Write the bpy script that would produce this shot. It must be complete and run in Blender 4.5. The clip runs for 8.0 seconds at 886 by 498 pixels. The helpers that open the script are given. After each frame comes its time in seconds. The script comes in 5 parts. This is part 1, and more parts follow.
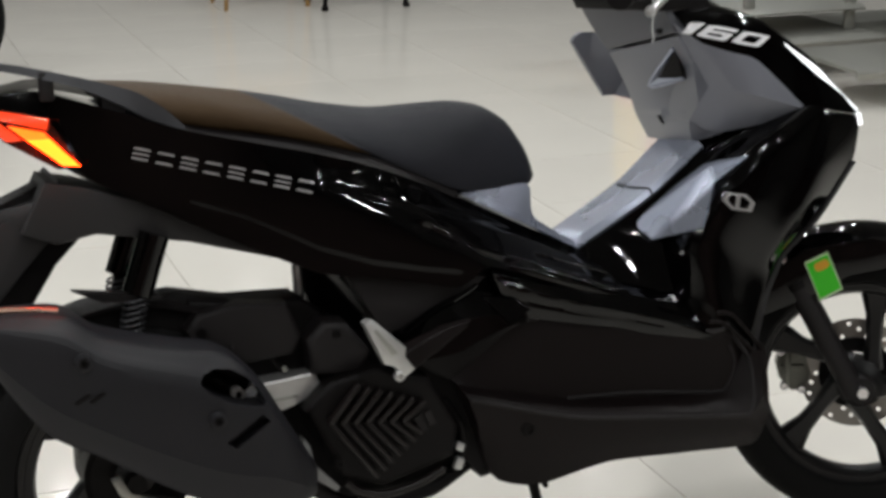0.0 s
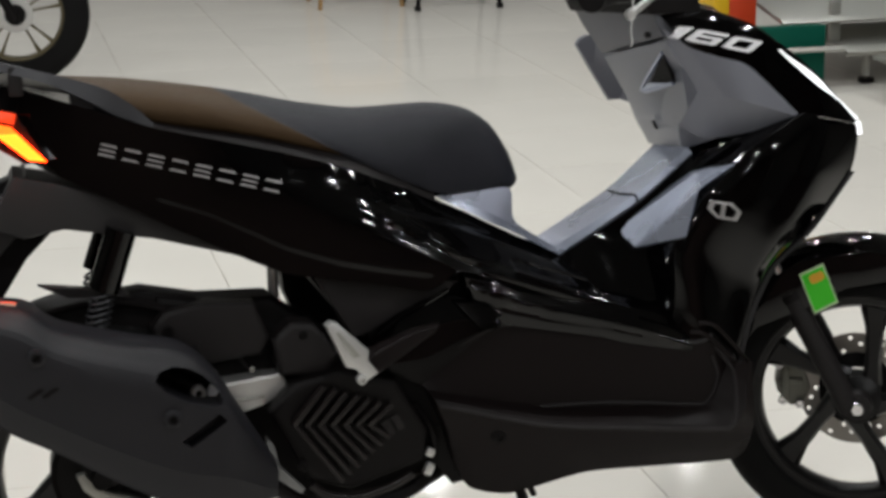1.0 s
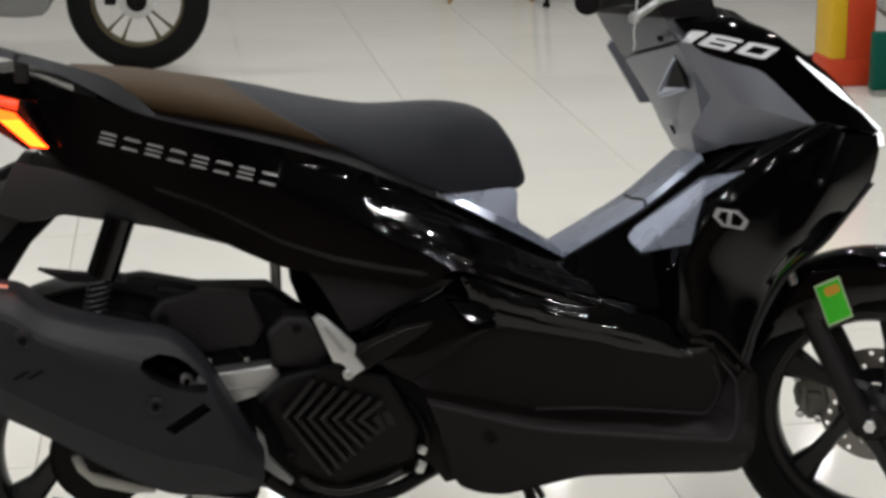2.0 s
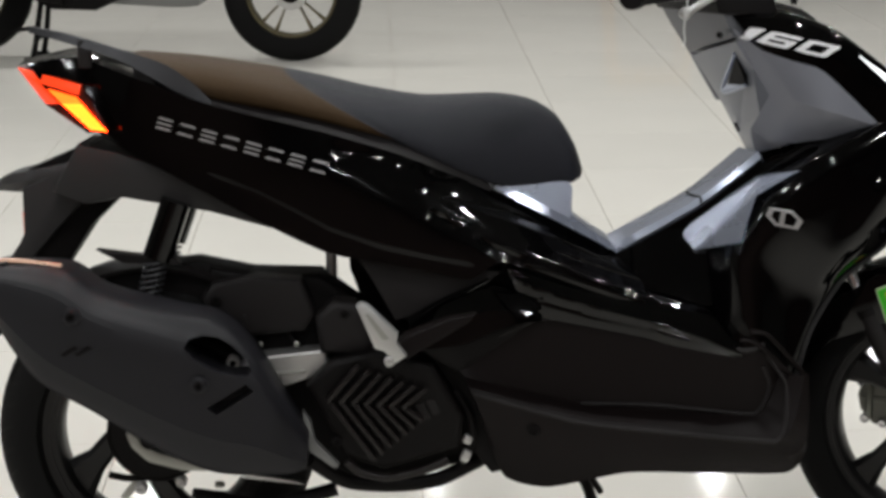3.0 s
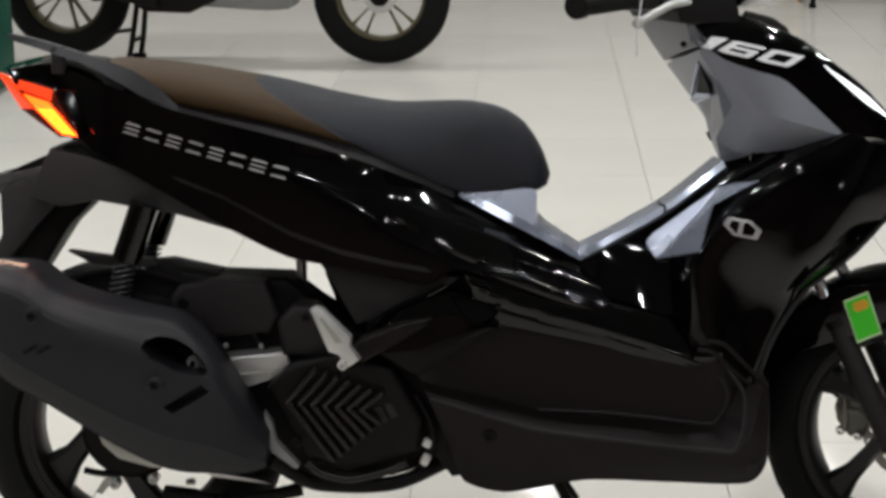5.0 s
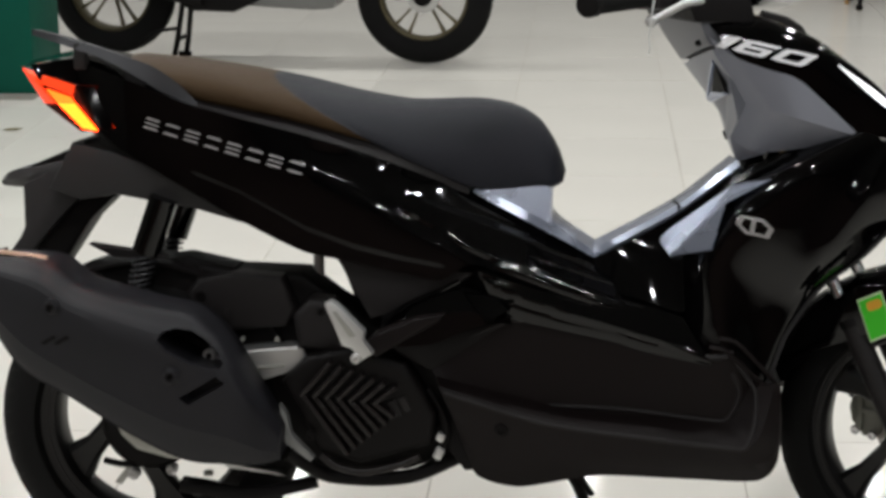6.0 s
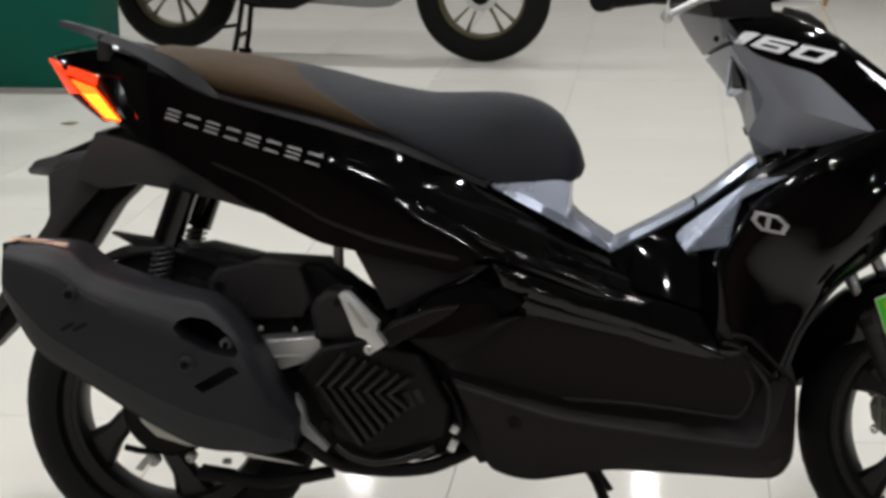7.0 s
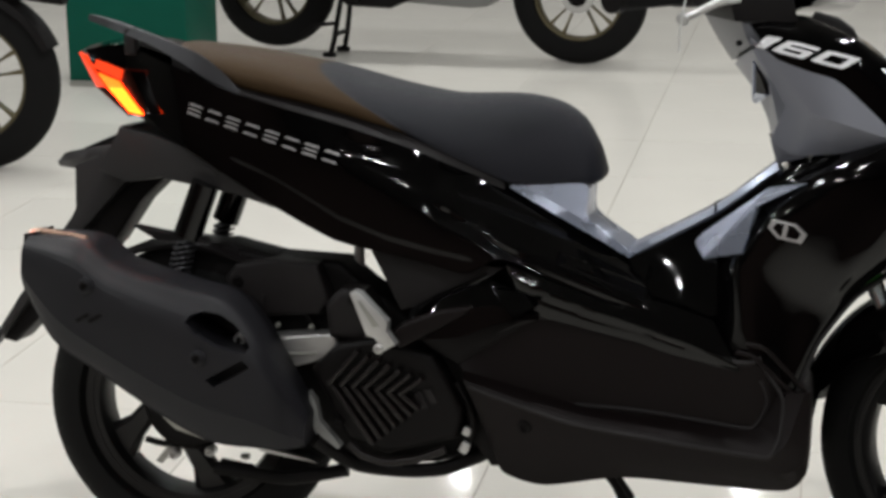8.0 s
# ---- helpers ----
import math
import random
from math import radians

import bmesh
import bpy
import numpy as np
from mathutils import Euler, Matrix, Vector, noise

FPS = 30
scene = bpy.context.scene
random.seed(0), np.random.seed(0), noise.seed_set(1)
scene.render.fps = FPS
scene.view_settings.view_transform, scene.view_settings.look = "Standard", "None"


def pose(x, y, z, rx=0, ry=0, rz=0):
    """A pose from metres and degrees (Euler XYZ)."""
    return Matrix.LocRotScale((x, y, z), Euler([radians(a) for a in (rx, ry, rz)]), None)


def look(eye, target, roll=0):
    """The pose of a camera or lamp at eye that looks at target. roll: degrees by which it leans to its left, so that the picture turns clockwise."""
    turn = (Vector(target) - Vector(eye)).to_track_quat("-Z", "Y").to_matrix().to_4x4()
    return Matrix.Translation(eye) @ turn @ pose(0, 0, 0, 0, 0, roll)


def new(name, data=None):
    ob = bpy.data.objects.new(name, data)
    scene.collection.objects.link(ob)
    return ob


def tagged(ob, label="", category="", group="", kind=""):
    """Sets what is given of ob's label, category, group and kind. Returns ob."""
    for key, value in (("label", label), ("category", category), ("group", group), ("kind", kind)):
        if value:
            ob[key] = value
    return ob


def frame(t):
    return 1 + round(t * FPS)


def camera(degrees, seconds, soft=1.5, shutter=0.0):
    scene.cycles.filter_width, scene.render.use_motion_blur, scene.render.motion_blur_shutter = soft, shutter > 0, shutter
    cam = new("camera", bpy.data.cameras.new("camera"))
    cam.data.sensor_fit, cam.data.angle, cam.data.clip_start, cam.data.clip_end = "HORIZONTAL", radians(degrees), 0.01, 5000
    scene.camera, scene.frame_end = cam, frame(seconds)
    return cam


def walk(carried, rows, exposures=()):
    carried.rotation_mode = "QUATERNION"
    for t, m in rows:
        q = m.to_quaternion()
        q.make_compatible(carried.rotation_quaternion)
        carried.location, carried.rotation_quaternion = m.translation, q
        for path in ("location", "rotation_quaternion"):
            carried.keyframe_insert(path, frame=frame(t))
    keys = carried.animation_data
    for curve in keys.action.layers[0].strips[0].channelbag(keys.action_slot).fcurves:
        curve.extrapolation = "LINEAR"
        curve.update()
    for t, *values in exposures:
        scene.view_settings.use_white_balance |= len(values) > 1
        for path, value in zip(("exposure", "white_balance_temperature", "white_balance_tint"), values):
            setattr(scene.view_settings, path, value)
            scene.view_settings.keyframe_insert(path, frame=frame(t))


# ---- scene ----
LENS = 26.97
cam = camera(LENS, 8.0, soft=3.5)
PATH = [
    (0, (-0.3467, -2.7437, 1.3554), (0.5275, 0.0175, 0.5734), -1.01),
    (0.5, (-0.2146, -2.7625, 1.3553), (0.5484, 0.0298, 0.5671), -0.88),
    (1, (-0.0928, -2.7807, 1.3460), (0.5711, 0.0400, 0.5693), -0.86),
    (2.5, (0.2938, -2.8495, 1.3520), (0.5259, 0.0353, 0.5619), -0.04),
    (3, (0.4011, -2.8690, 1.3480), (0.4764, 0.0242, 0.5585), -0.26),
    (3.5, (0.5155, -2.8810, 1.3555), (0.4796, 0.0132, 0.5668), -0.54),
    (4, (0.5991, -2.8819, 1.3584), (0.5113, 0.0114, 0.5703), -0.66),
    (5.5, (0.7486, -2.9049, 1.3628), (0.5270, -0.0179, 0.5776), -0.85),
    (6, (0.7807, -2.9170, 1.3600), (0.5128, -0.0335, 0.5765), -0.81),
    (6.5, (0.8300, -2.9222, 1.3547), (0.4987, -0.0449, 0.5726), -0.79),
    (7, (0.8805, -2.9220, 1.3487), (0.4881, -0.0519, 0.5689), -0.74),
    (7.5, (0.9659, -2.9035, 1.3431), (0.4779, -0.0479, 0.5641), -0.61),
    (8, (1.0665, -2.8756, 1.3422), (0.4601, -0.0418, 0.5662), -0.48),
]
walk(cam, [(t, look(eye, target, roll)) for t, eye, target, roll in PATH], [(0.0, -0.06), (1.0, -0.05), (3.0, 0.0), (5.5, 0.02), (8.0, 0.02)])

# ---- world and light ----
world = bpy.data.worlds.new("showroom_air")
world.use_nodes = True
world.node_tree.nodes["Background"].inputs[0].default_value = (0.9, 0.95, 1.0, 1)
world.node_tree.nodes["Background"].inputs[1].default_value = 0.25
scene.world = world


def ceiling_lamp(x, y, sx, sy, watts, colour=(0.965, 0.975, 0.97)):
    """A surface-mounted tube fitting: a housing that hangs from the ceiling and the light below it."""
    lamp = bpy.data.lights.new("tube_light", "AREA")
    lamp.shape, lamp.size, lamp.size_y, lamp.energy, lamp.color = "RECTANGLE", sx, sy, watts, colour
    ob = new("tube_light", lamp)
    ob.location = (x, y, 3.28)
    return ob


# Lamps out of view: grid from floor glints, far row and wattages added for brightness.
LAMP_ROWS = ((-4.8, 16), (-2.2, 20), (0.4, 25), (3.0, 21), (5.6, 21), (8.4, 3.5), (11.2, 15))
LAMP_COLUMNS = (-4.85, -3.05, -1.25, 0.64, 2.46, 4.26)
for ly, watts in LAMP_ROWS:
    for lx in LAMP_COLUMNS:
        ceiling_lamp(lx, ly, 0.13, 0.09, watts)


# ---- materials ----
def material(name, colour, rough=0.5, metal=0.0, coat=0.0, vary=0.15, scale=6.0, bump=0.0, bump_scale=300.0,
             rough_vary=0.1, emit=None, emit_power=0.0, spec=0.4):
    """A surface with tone and gloss that wander at two scales, and fine relief."""
    m = bpy.data.materials.new(name)
    m.use_nodes = True
    nt = m.node_tree
    b = nt.nodes["Principled BSDF"]
    co = nt.nodes.new("ShaderNodeTexCoord")
    big = nt.nodes.new("ShaderNodeTexNoise")
    big.inputs["Scale"].default_value, big.inputs["Detail"].default_value = scale, 6
    fine = nt.nodes.new("ShaderNodeTexNoise")
    fine.inputs["Scale"].default_value, fine.inputs["Detail"].default_value = bump_scale, 3
    nt.links.new(co.outputs["Object"], big.inputs["Vector"])
    nt.links.new(co.outputs["Object"], fine.inputs["Vector"])
    ramp = nt.nodes.new("ShaderNodeMix")
    ramp.data_type = "RGBA"
    ramp.inputs[6].default_value = (*[c * (1 - vary) for c in colour], 1)
    ramp.inputs[7].default_value = (*[min(1, c * (1 + vary)) for c in colour], 1)
    nt.links.new(big.outputs["Fac"], ramp.inputs[0])
    nt.links.new(ramp.outputs[2], b.inputs["Base Color"])
    rr = nt.nodes.new("ShaderNodeMapRange")
    rr.inputs["To Min"].default_value, rr.inputs["To Max"].default_value = max(0.02, rough - rough_vary), min(1, rough + rough_vary)
    nt.links.new(big.outputs["Fac"], rr.inputs["Value"])
    nt.links.new(rr.outputs["Result"], b.inputs["Roughness"])
    b.inputs["Metallic"].default_value, b.inputs["Coat Weight"].default_value = metal, coat
    b.inputs["Coat Roughness"].default_value = 0.03
    b.inputs["Specular IOR Level"].default_value = spec
    if bump:
        bp = nt.nodes.new("ShaderNodeBump")
        bp.inputs["Strength"].default_value, bp.inputs["Distance"].default_value = bump, 0.002
        nt.links.new(fine.outputs["Fac"], bp.inputs["Height"])
        nt.links.new(bp.outputs["Normal"], b.inputs["Normal"])
    if emit:
        b.inputs["Emission Color"].default_value, b.inputs["Emission Strength"].default_value = (*emit, 1), emit_power
    return m


GLOSS = material("black_gloss_paint", (0.0008, 0.0007, 0.0008), 0.055, vary=0.3, rough_vary=0.02, spec=0.32, bump=0.07, bump_scale=38.0)
GUARD = material("grey_black_mudguard_plastic", (0.021, 0.0200, 0.0205), 0.46, vary=0.2, bump=0.2, bump_scale=900, rough_vary=0.06, spec=0.3)
MATTE = material("black_textured_plastic", (0.0096, 0.0080, 0.0082), 0.5, vary=0.25, bump=0.25, bump_scale=900, rough_vary=0.08, spec=0.24)
FLOORPLASTIC = material("charcoal_plastic", (0.0062, 0.0043, 0.0043), 0.42, vary=0.25, bump=0.2, bump_scale=900, spec=0.11)
SHIELD_GREY = material("dark_grey_satin_paint", (0.160, 0.165, 0.190), 0.4, metal=0.2, vary=0.1)
# Shield grey made darker: the handlebar's shade on the column is in the colour.
COLUMN_SHADED = material("shaded_grey_satin_paint", (0.088, 0.090, 0.102), 0.42, metal=0.15, vary=0.1)
RAIL_GREY = material("charcoal_rail_paint", (0.040, 0.040, 0.044), 0.36, metal=0.3, vary=0.1)
TRIM_GREY = material("silver_grey_paint", (0.35, 0.38, 0.465), 0.27, metal=0.7, vary=0.08)
VINYL = material("black_seat_vinyl", (0.0122, 0.0126, 0.0172), 0.58, vary=0.2, bump=0.4, bump_scale=700, spec=0.2)
VINYL_TAN = material("brown_seat_vinyl", (0.052, 0.031, 0.0145), 0.6, vary=0.2, bump=0.4, bump_scale=700, spec=0.15)
EXHAUST = material("satin_black_heat_paint", (0.0092, 0.0088, 0.0110), 0.48, metal=0.0, vary=0.2, bump=0.15, bump_scale=1200, spec=0.28)
RUBBER = material("tyre_rubber", (0.0022, 0.002, 0.002), 0.8, vary=0.3, bump=0.4, bump_scale=400, spec=0.2)
RIM_BLACK = material("black_cast_wheel", (0.0045, 0.0042, 0.0043), 0.4, metal=0.1, vary=0.15)
CALIPER = material("olive_grey_cast_metal", (0.20, 0.20, 0.17), 0.42, metal=0.2, vary=0.2)
RIM_BRONZE = material("bronze_wheel_rim", (0.125, 0.105, 0.060), 0.42, metal=0.6, vary=0.2)
ALLOY = material("cast_aluminium", (0.55, 0.55, 0.54), 0.38, metal=0.85, vary=0.12, bump=0.2, bump_scale=500)
DISC_STEEL = material("ground_disc_steel", (0.30, 0.285, 0.265), 0.35, metal=0.8, vary=0.2)
# Bare metal whose copper tone is the turn lamp's reflection put into the colour.
AMBER_METAL = material("steel_with_amber_reflection", (0.55, 0.36, 0.27), 0.3, metal=0.9, vary=0.15)
CHROME = material("chrome", (0.8, 0.8, 0.82), 0.12, metal=1.0, vary=0.05, rough_vary=0.05)
DARK = material("engine_black", (0.0026, 0.0018, 0.0018), 0.55, vary=0.3, bump=0.3, bump_scale=500, spec=0.15)
FANPLASTIC = material("moulded_black_nylon", (0.0066, 0.0046, 0.0044), 0.34, vary=0.25, bump=0.2, bump_scale=600, spec=0.3)
DECAL = material("white_decal_film", (0.85, 0.85, 0.88), 0.35, vary=0.04)
LETTER = material("silver_letter_film", (0.36, 0.35, 0.35), 0.3, metal=0.4, vary=0.06)
GREEN_LABEL = material("green_paper_label", (0.04, 0.47, 0.012), 0.5, vary=0.12)
LABEL_EDGE = material("pale_label_border", (0.45, 0.6, 0.35), 0.5, vary=0.1)
LABEL_ORANGE = material("orange_label_print", (0.6, 0.3, 0.02), 0.5, vary=0.2)
RED_LENS = material("red_lamp_lens", (0.55, 0.03, 0.01), 0.15, coat=0.5, emit=(1.0, 0.06, 0.01), emit_power=0.9)
AMBER_LENS = material("amber_lamp_lens", (0.8, 0.28, 0.02), 0.15, coat=0.5, emit=(1.0, 0.032, 0.0018), emit_power=24.0)
ORANGE_LENS = material("orange_lamp_lens", (0.8, 0.16, 0.02), 0.15, coat=0.5, emit=(1.0, 0.052, 0.003), emit_power=6.0)
SMOKE = material("smoked_lamp_lens", (0.03, 0.008, 0.005), 0.1, coat=0.5, spec=0.4)
WHITE_LAMP = material("white_running_lamp", (0.9, 0.9, 0.9), 0.15, emit=(0.95, 0.97, 1.0), emit_power=1.3)
GREEN_PAINT = material("green_painted_panel", (0.002, 0.070, 0.046), 0.5, vary=0.12, bump=0.1, bump_scale=60, spec=0.12)
YELLOW_PAINT = material("yellow_paint", (0.62, 0.38, 0.008), 0.5, vary=0.1)
RED_PAINT = material("red_paint", (0.50, 0.045, 0.010), 0.5, vary=0.1)
STEEL = material("brushed_steel_sheet", (0.33, 0.33, 0.30), 0.38, metal=0.6, vary=0.1)
WOOD = material("golden_wood", (0.32, 0.19, 0.07), 0.5, vary=0.25, scale=14)
BODY_GREY = material("grey_lower_fairing", (0.16, 0.16, 0.155), 0.45, vary=0.1)
TAG = material("translucent_nylon_tag", (0.6, 0.61, 0.6), 0.3, vary=0.05)
# Walls and ceiling are out of view; tones chosen for the gloss paint's reflections.
WALL = material("grey_wall_paint", (0.30, 0.29, 0.27), 0.7, vary=0.05, bump=0.1, bump_scale=80)
REFLECTION_BROWN = material("brown_wall_for_reflections", (0.210, 0.140, 0.122), 0.5, vary=0.25, scale=3)
CEIL = material("dark_ceiling_paint", (0.09, 0.09, 0.088), 0.8, vary=0.04)
LEAF = material("dry_leaf", (0.16, 0.13, 0.05), 0.7, vary=0.3)


def tile_material():
    """Polished porcelain: pale beige with soft clouds, a slight tone of its own for each tile, worn gloss."""
    m = material("polished_floor_tile", (0.74, 0.71, 0.65), 0.085, vary=0.045, scale=2.2, rough_vary=0.03)
    nt = m.node_tree
    b = nt.nodes["Principled BSDF"]
    info = nt.nodes.new("ShaderNodeObjectInfo")
    mix = nt.nodes.new("ShaderNodeMix")
    mix.data_type, mix.blend_type = "RGBA", "MULTIPLY"
    old = b.inputs["Base Color"].links[0].from_socket
    rng = nt.nodes.new("ShaderNodeMapRange")
    rng.inputs["To Min"].default_value, rng.inputs["To Max"].default_value = 0.982, 1.014
    nt.links.new(info.outputs["Random"], rng.inputs["Value"])
    mix.inputs[0].default_value = 1.0
    nt.links.new(old, mix.inputs[6])
    nt.links.new(rng.outputs["Result"], mix.inputs[7])
    nt.links.new(mix.outputs[2], b.inputs["Base Color"])
    return m


TILE = tile_material()
GROUT = material("grey_tile_grout", (0.40, 0.36, 0.31), 0.8, vary=0.2, scale=30)


# ---- building helpers ----
def finish(bm, sharp=38):
    bmesh.ops.recalc_face_normals(bm, faces=bm.faces)
    for e in bm.edges:
        e.smooth = not (len(e.link_faces) == 2 and e.calc_face_angle(0) > radians(sharp))
    for f in bm.faces:
        f.smooth = True
    return bm


def part(name, bm, mat, parent=None, label="", sharp=38, move=None):
    """Links a bmesh as one mesh object under a thing or a part."""
    if move is not None:
        bmesh.ops.transform(bm, matrix=move, verts=bm.verts)
    finish(bm, sharp)
    me = bpy.data.meshes.new(name)
    bm.to_mesh(me)
    bm.free()
    me.materials.append(mat)
    ob = new(name, me)
    ob.parent = parent
    if label:
        tagged(ob, label)
    return ob


def thing(name, label, category, m=None, group=""):
    ob = new(name)
    ob.empty_display_size = 0.1
    if m is not None:
        ob.matrix_world = m
    return tagged(ob, label, category, group)


def glide(points, n):
    """n points evenly along a smooth line through the given ones."""
    p = [Vector(q) for q in points]
    if len(p) == 2:
        return [p[0].lerp(p[1], i / (n - 1)) for i in range(n)]
    fine = []
    for i in range(len(p) - 1):
        a, b, c, d = p[max(i - 1, 0)], p[i], p[i + 1], p[min(i + 2, len(p) - 1)]
        for s in range(8):
            t = s / 8
            h = (2 * b + (c - a) * t + (2 * a - 5 * b + 4 * c - d) * t * t + (3 * b - a - 3 * c + d) * t ** 3) * 0.5
            fine.append(h.lerp(b.lerp(c, t), 0.35))
    fine.append(p[-1])
    at = [0.0]
    for a, b in zip(fine, fine[1:]):
        at.append(at[-1] + (b - a).length)
    out, j = [], 0
    for i in range(n):
        want = at[-1] * i / (n - 1)
        while j < len(at) - 2 and at[j + 1] < want:
            j += 1
        out.append(fine[j].lerp(fine[j + 1], (want - at[j]) / max(at[j + 1] - at[j], 1e-9)))
    return out


def curve(points, m):
    """m points on a smooth curve through the given ones, by their order."""
    p, out = [Vector(q) for q in points], []
    last = len(p) - 1
    for k in range(m):
        u = last * k / (m - 1)
        i = min(int(u), last - 1)
        t = u - i
        a, b, c, d = p[max(i - 1, 0)], p[i], p[i + 1], p[min(i + 2, last)]
        out.append((2 * b + (c - a) * t + (2 * a - 5 * b + 4 * c - d) * t * t + (3 * b - a - 3 * c + d) * t ** 3) * 0.5)
    return out


def middle(z):
    """The mirror plane of the two halves, tilted past the stance to fit the camera's view."""
    return 0.06 * (z - 0.25)


def flip(row):
    return [(x, 2 * middle(z) - y, z) for x, y, z in row]


def loft(rows, n=24, closed=True, mirror=False, between=1, soft=0, even=True, centre=middle):
    """A skin over rows of points; mirror: the rows of the right half, completed to the left and closed round;
    soft: so many rows, rounded through the given ones; even=False: the rows keep their stations."""
    lines = [glide(r, n) if even else curve(r, n) for r in rows]
    if soft:
        cross = [curve([line[i] for line in lines], soft) for i in range(n)]
        lines = [[c[k] for c in cross] for k in range(soft)]
    if mirror:
        lines = lines + [[Vector((v.x, 2 * centre(v.z) - v.y, v.z)) for v in line] for line in reversed(lines)]
    if between > 1:
        full = []
        count = len(lines)
        for k in range(count if closed else count - 1):
            a, b = lines[k], lines[(k + 1) % count]
            for s in range(between):
                full.append([u.lerp(v, s / between) for u, v in zip(a, b)])
        if not closed:
            full.append(lines[-1])
        lines = full
    bm = bmesh.new()
    grid = [[bm.verts.new(v) for v in line] for line in lines]
    total = len(grid)
    for k in range(total if closed else total - 1):
        a, b = grid[k], grid[(k + 1) % total]
        for i in range(n - 1):
            bm.faces.new((a[i], a[i + 1], b[i + 1], b[i]))
    if closed:
        bm.faces.new([g[0] for g in grid])
        bm.faces.new([g[-1] for g in reversed(grid)])
    bmesh.ops.remove_doubles(bm, verts=bm.verts, dist=0.0004)
    return bm


def ease(v, a, b):
    v = min(1.0, max(0.0, (v - a) / (b - a)))
    return v * v * (3 - 2 * v)


def along(line, x, z, fade=0.02):
    """How far (x, z) lies above a line of (x, z) points, and how much of the line is there: 1, fading to 0 past its ends."""
    k = 0
    while k < len(line) - 2 and x > line[k + 1][0]:
        k += 1
    (ax, az), (bx, bz) = line[k], line[k + 1]
    slope = (bz - az) / (bx - ax)
    there = ease(x, line[0][0] - fade, line[0][0] + fade) * (1 - ease(x, line[-1][0] - fade, line[-1][0] + fade))
    return (z - az - slope * (x - ax)) / math.sqrt(1 + slope * slope), there


def shoulder(line, depth, width, reach, fade=0.03):
    """Above the line the panel is set back, and comes out again further up."""
    def cut_in(x, z):
        d, there = along(line, x, z, fade)
        return -depth * ease(d, -width, width) * (1 - ease(d, reach * 0.4, reach)) * there
    return cut_in


def groove(line, depth, width, fade=0.012):
    def cut_in(x, z):
        d, there = along(line, x, z, fade)
        return -depth * math.exp(-(d / width) ** 2) * there
    return cut_in


def inset(upper, lower, depth, width):
    """A sunk field between two lines."""
    def cut_in(x, z):
        a, there = along(upper, x, z, width)
        b, _ = along(lower, x, z, width)
        return -depth * ease(-a, -width, width) * ease(b, -width, width) * there
    return cut_in


def moulded(bm, features):
    """Presses ridges and grooves into both sides of a skin."""
    for v in bm.verts:
        side = 1 if v.co.y < middle(v.co.z) else -1
        v.co.y -= side * sum(f(v.co.x, v.co.z) for f in features)
    return bm


def plate(points, thick, bevel=0.004, segments=2):
    """A panel whose outer face runs through the points; it goes thick metres inwards (+y), with rounded outer edges."""
    bm = bmesh.new()
    face = bm.faces.new([bm.verts.new(p) for p in points])
    made = bmesh.ops.extrude_face_region(bm, geom=[face])
    vs = [g for g in made["geom"] if isinstance(g, bmesh.types.BMVert)]
    for v in vs:
        v.co.y += thick
    if bevel:
        outer = [e for e in bm.edges if all(v not in vs for v in e.verts)]
        bmesh.ops.bevel(bm, geom=outer, offset=bevel, segments=segments, affect="EDGES", profile=0.6, clamp_overlap=True)
    big = [f for f in bm.faces if len(f.verts) > 4]
    bmesh.ops.triangulate(bm, faces=big)
    return bm


def flat(points, y):
    return [(x, y, z) for x, z in points]


def tube(points, r, n=16, seg=10, r_end=None):
    line = glide(points, n)
    bm = bmesh.new()
    rings = []
    for i, p in enumerate(line):
        d = (line[min(i + 1, n - 1)] - line[max(i - 1, 0)]).normalized()
        u = d.cross(Vector((0, 1, 0.01))).normalized()
        v = d.cross(u)
        rad = r if r_end is None else r + (r_end - r) * i / (n - 1)
        rings.append([bm.verts.new(p + (u * math.cos(a) + v * math.sin(a)) * rad)
                      for a in (2 * math.pi * k / seg for k in range(seg))])
    for a, b in zip(rings, rings[1:]):
        for k in range(seg):
            bm.faces.new((a[k], a[(k + 1) % seg], b[(k + 1) % seg], b[k]))
    bm.faces.new(rings[0])
    bm.faces.new(list(reversed(rings[-1])))
    return bm


def turned(profile, centre, seg=64, a0=0.0, a1=360.0, closed=True):
    """A profile of (radius, y) turned about the y axis through centre, from a0 to a1 degrees."""
    whole = abs(a1 - a0) >= 359.9
    steps = seg if whole else seg + 1
    bm = bmesh.new()
    rings = []
    for i in range(steps):
        a = radians(a0 + (a1 - a0) * i / seg)
        rings.append([bm.verts.new((centre[0] + r * math.cos(a), centre[1] + y, centre[2] + r * math.sin(a))) for r, y in profile])
    m = len(profile)
    for i in range(seg):
        a, b = rings[i], rings[(i + 1) % steps]
        for k in range(m if closed else m - 1):
            bm.faces.new((a[k], a[(k + 1) % m], b[(k + 1) % m], b[k]))
    if not whole and closed:
        bm.faces.new(rings[0])
        bm.faces.new(list(reversed(rings[-1])))
    bmesh.ops.remove_doubles(bm, verts=bm.verts, dist=0.0002)
    return bm


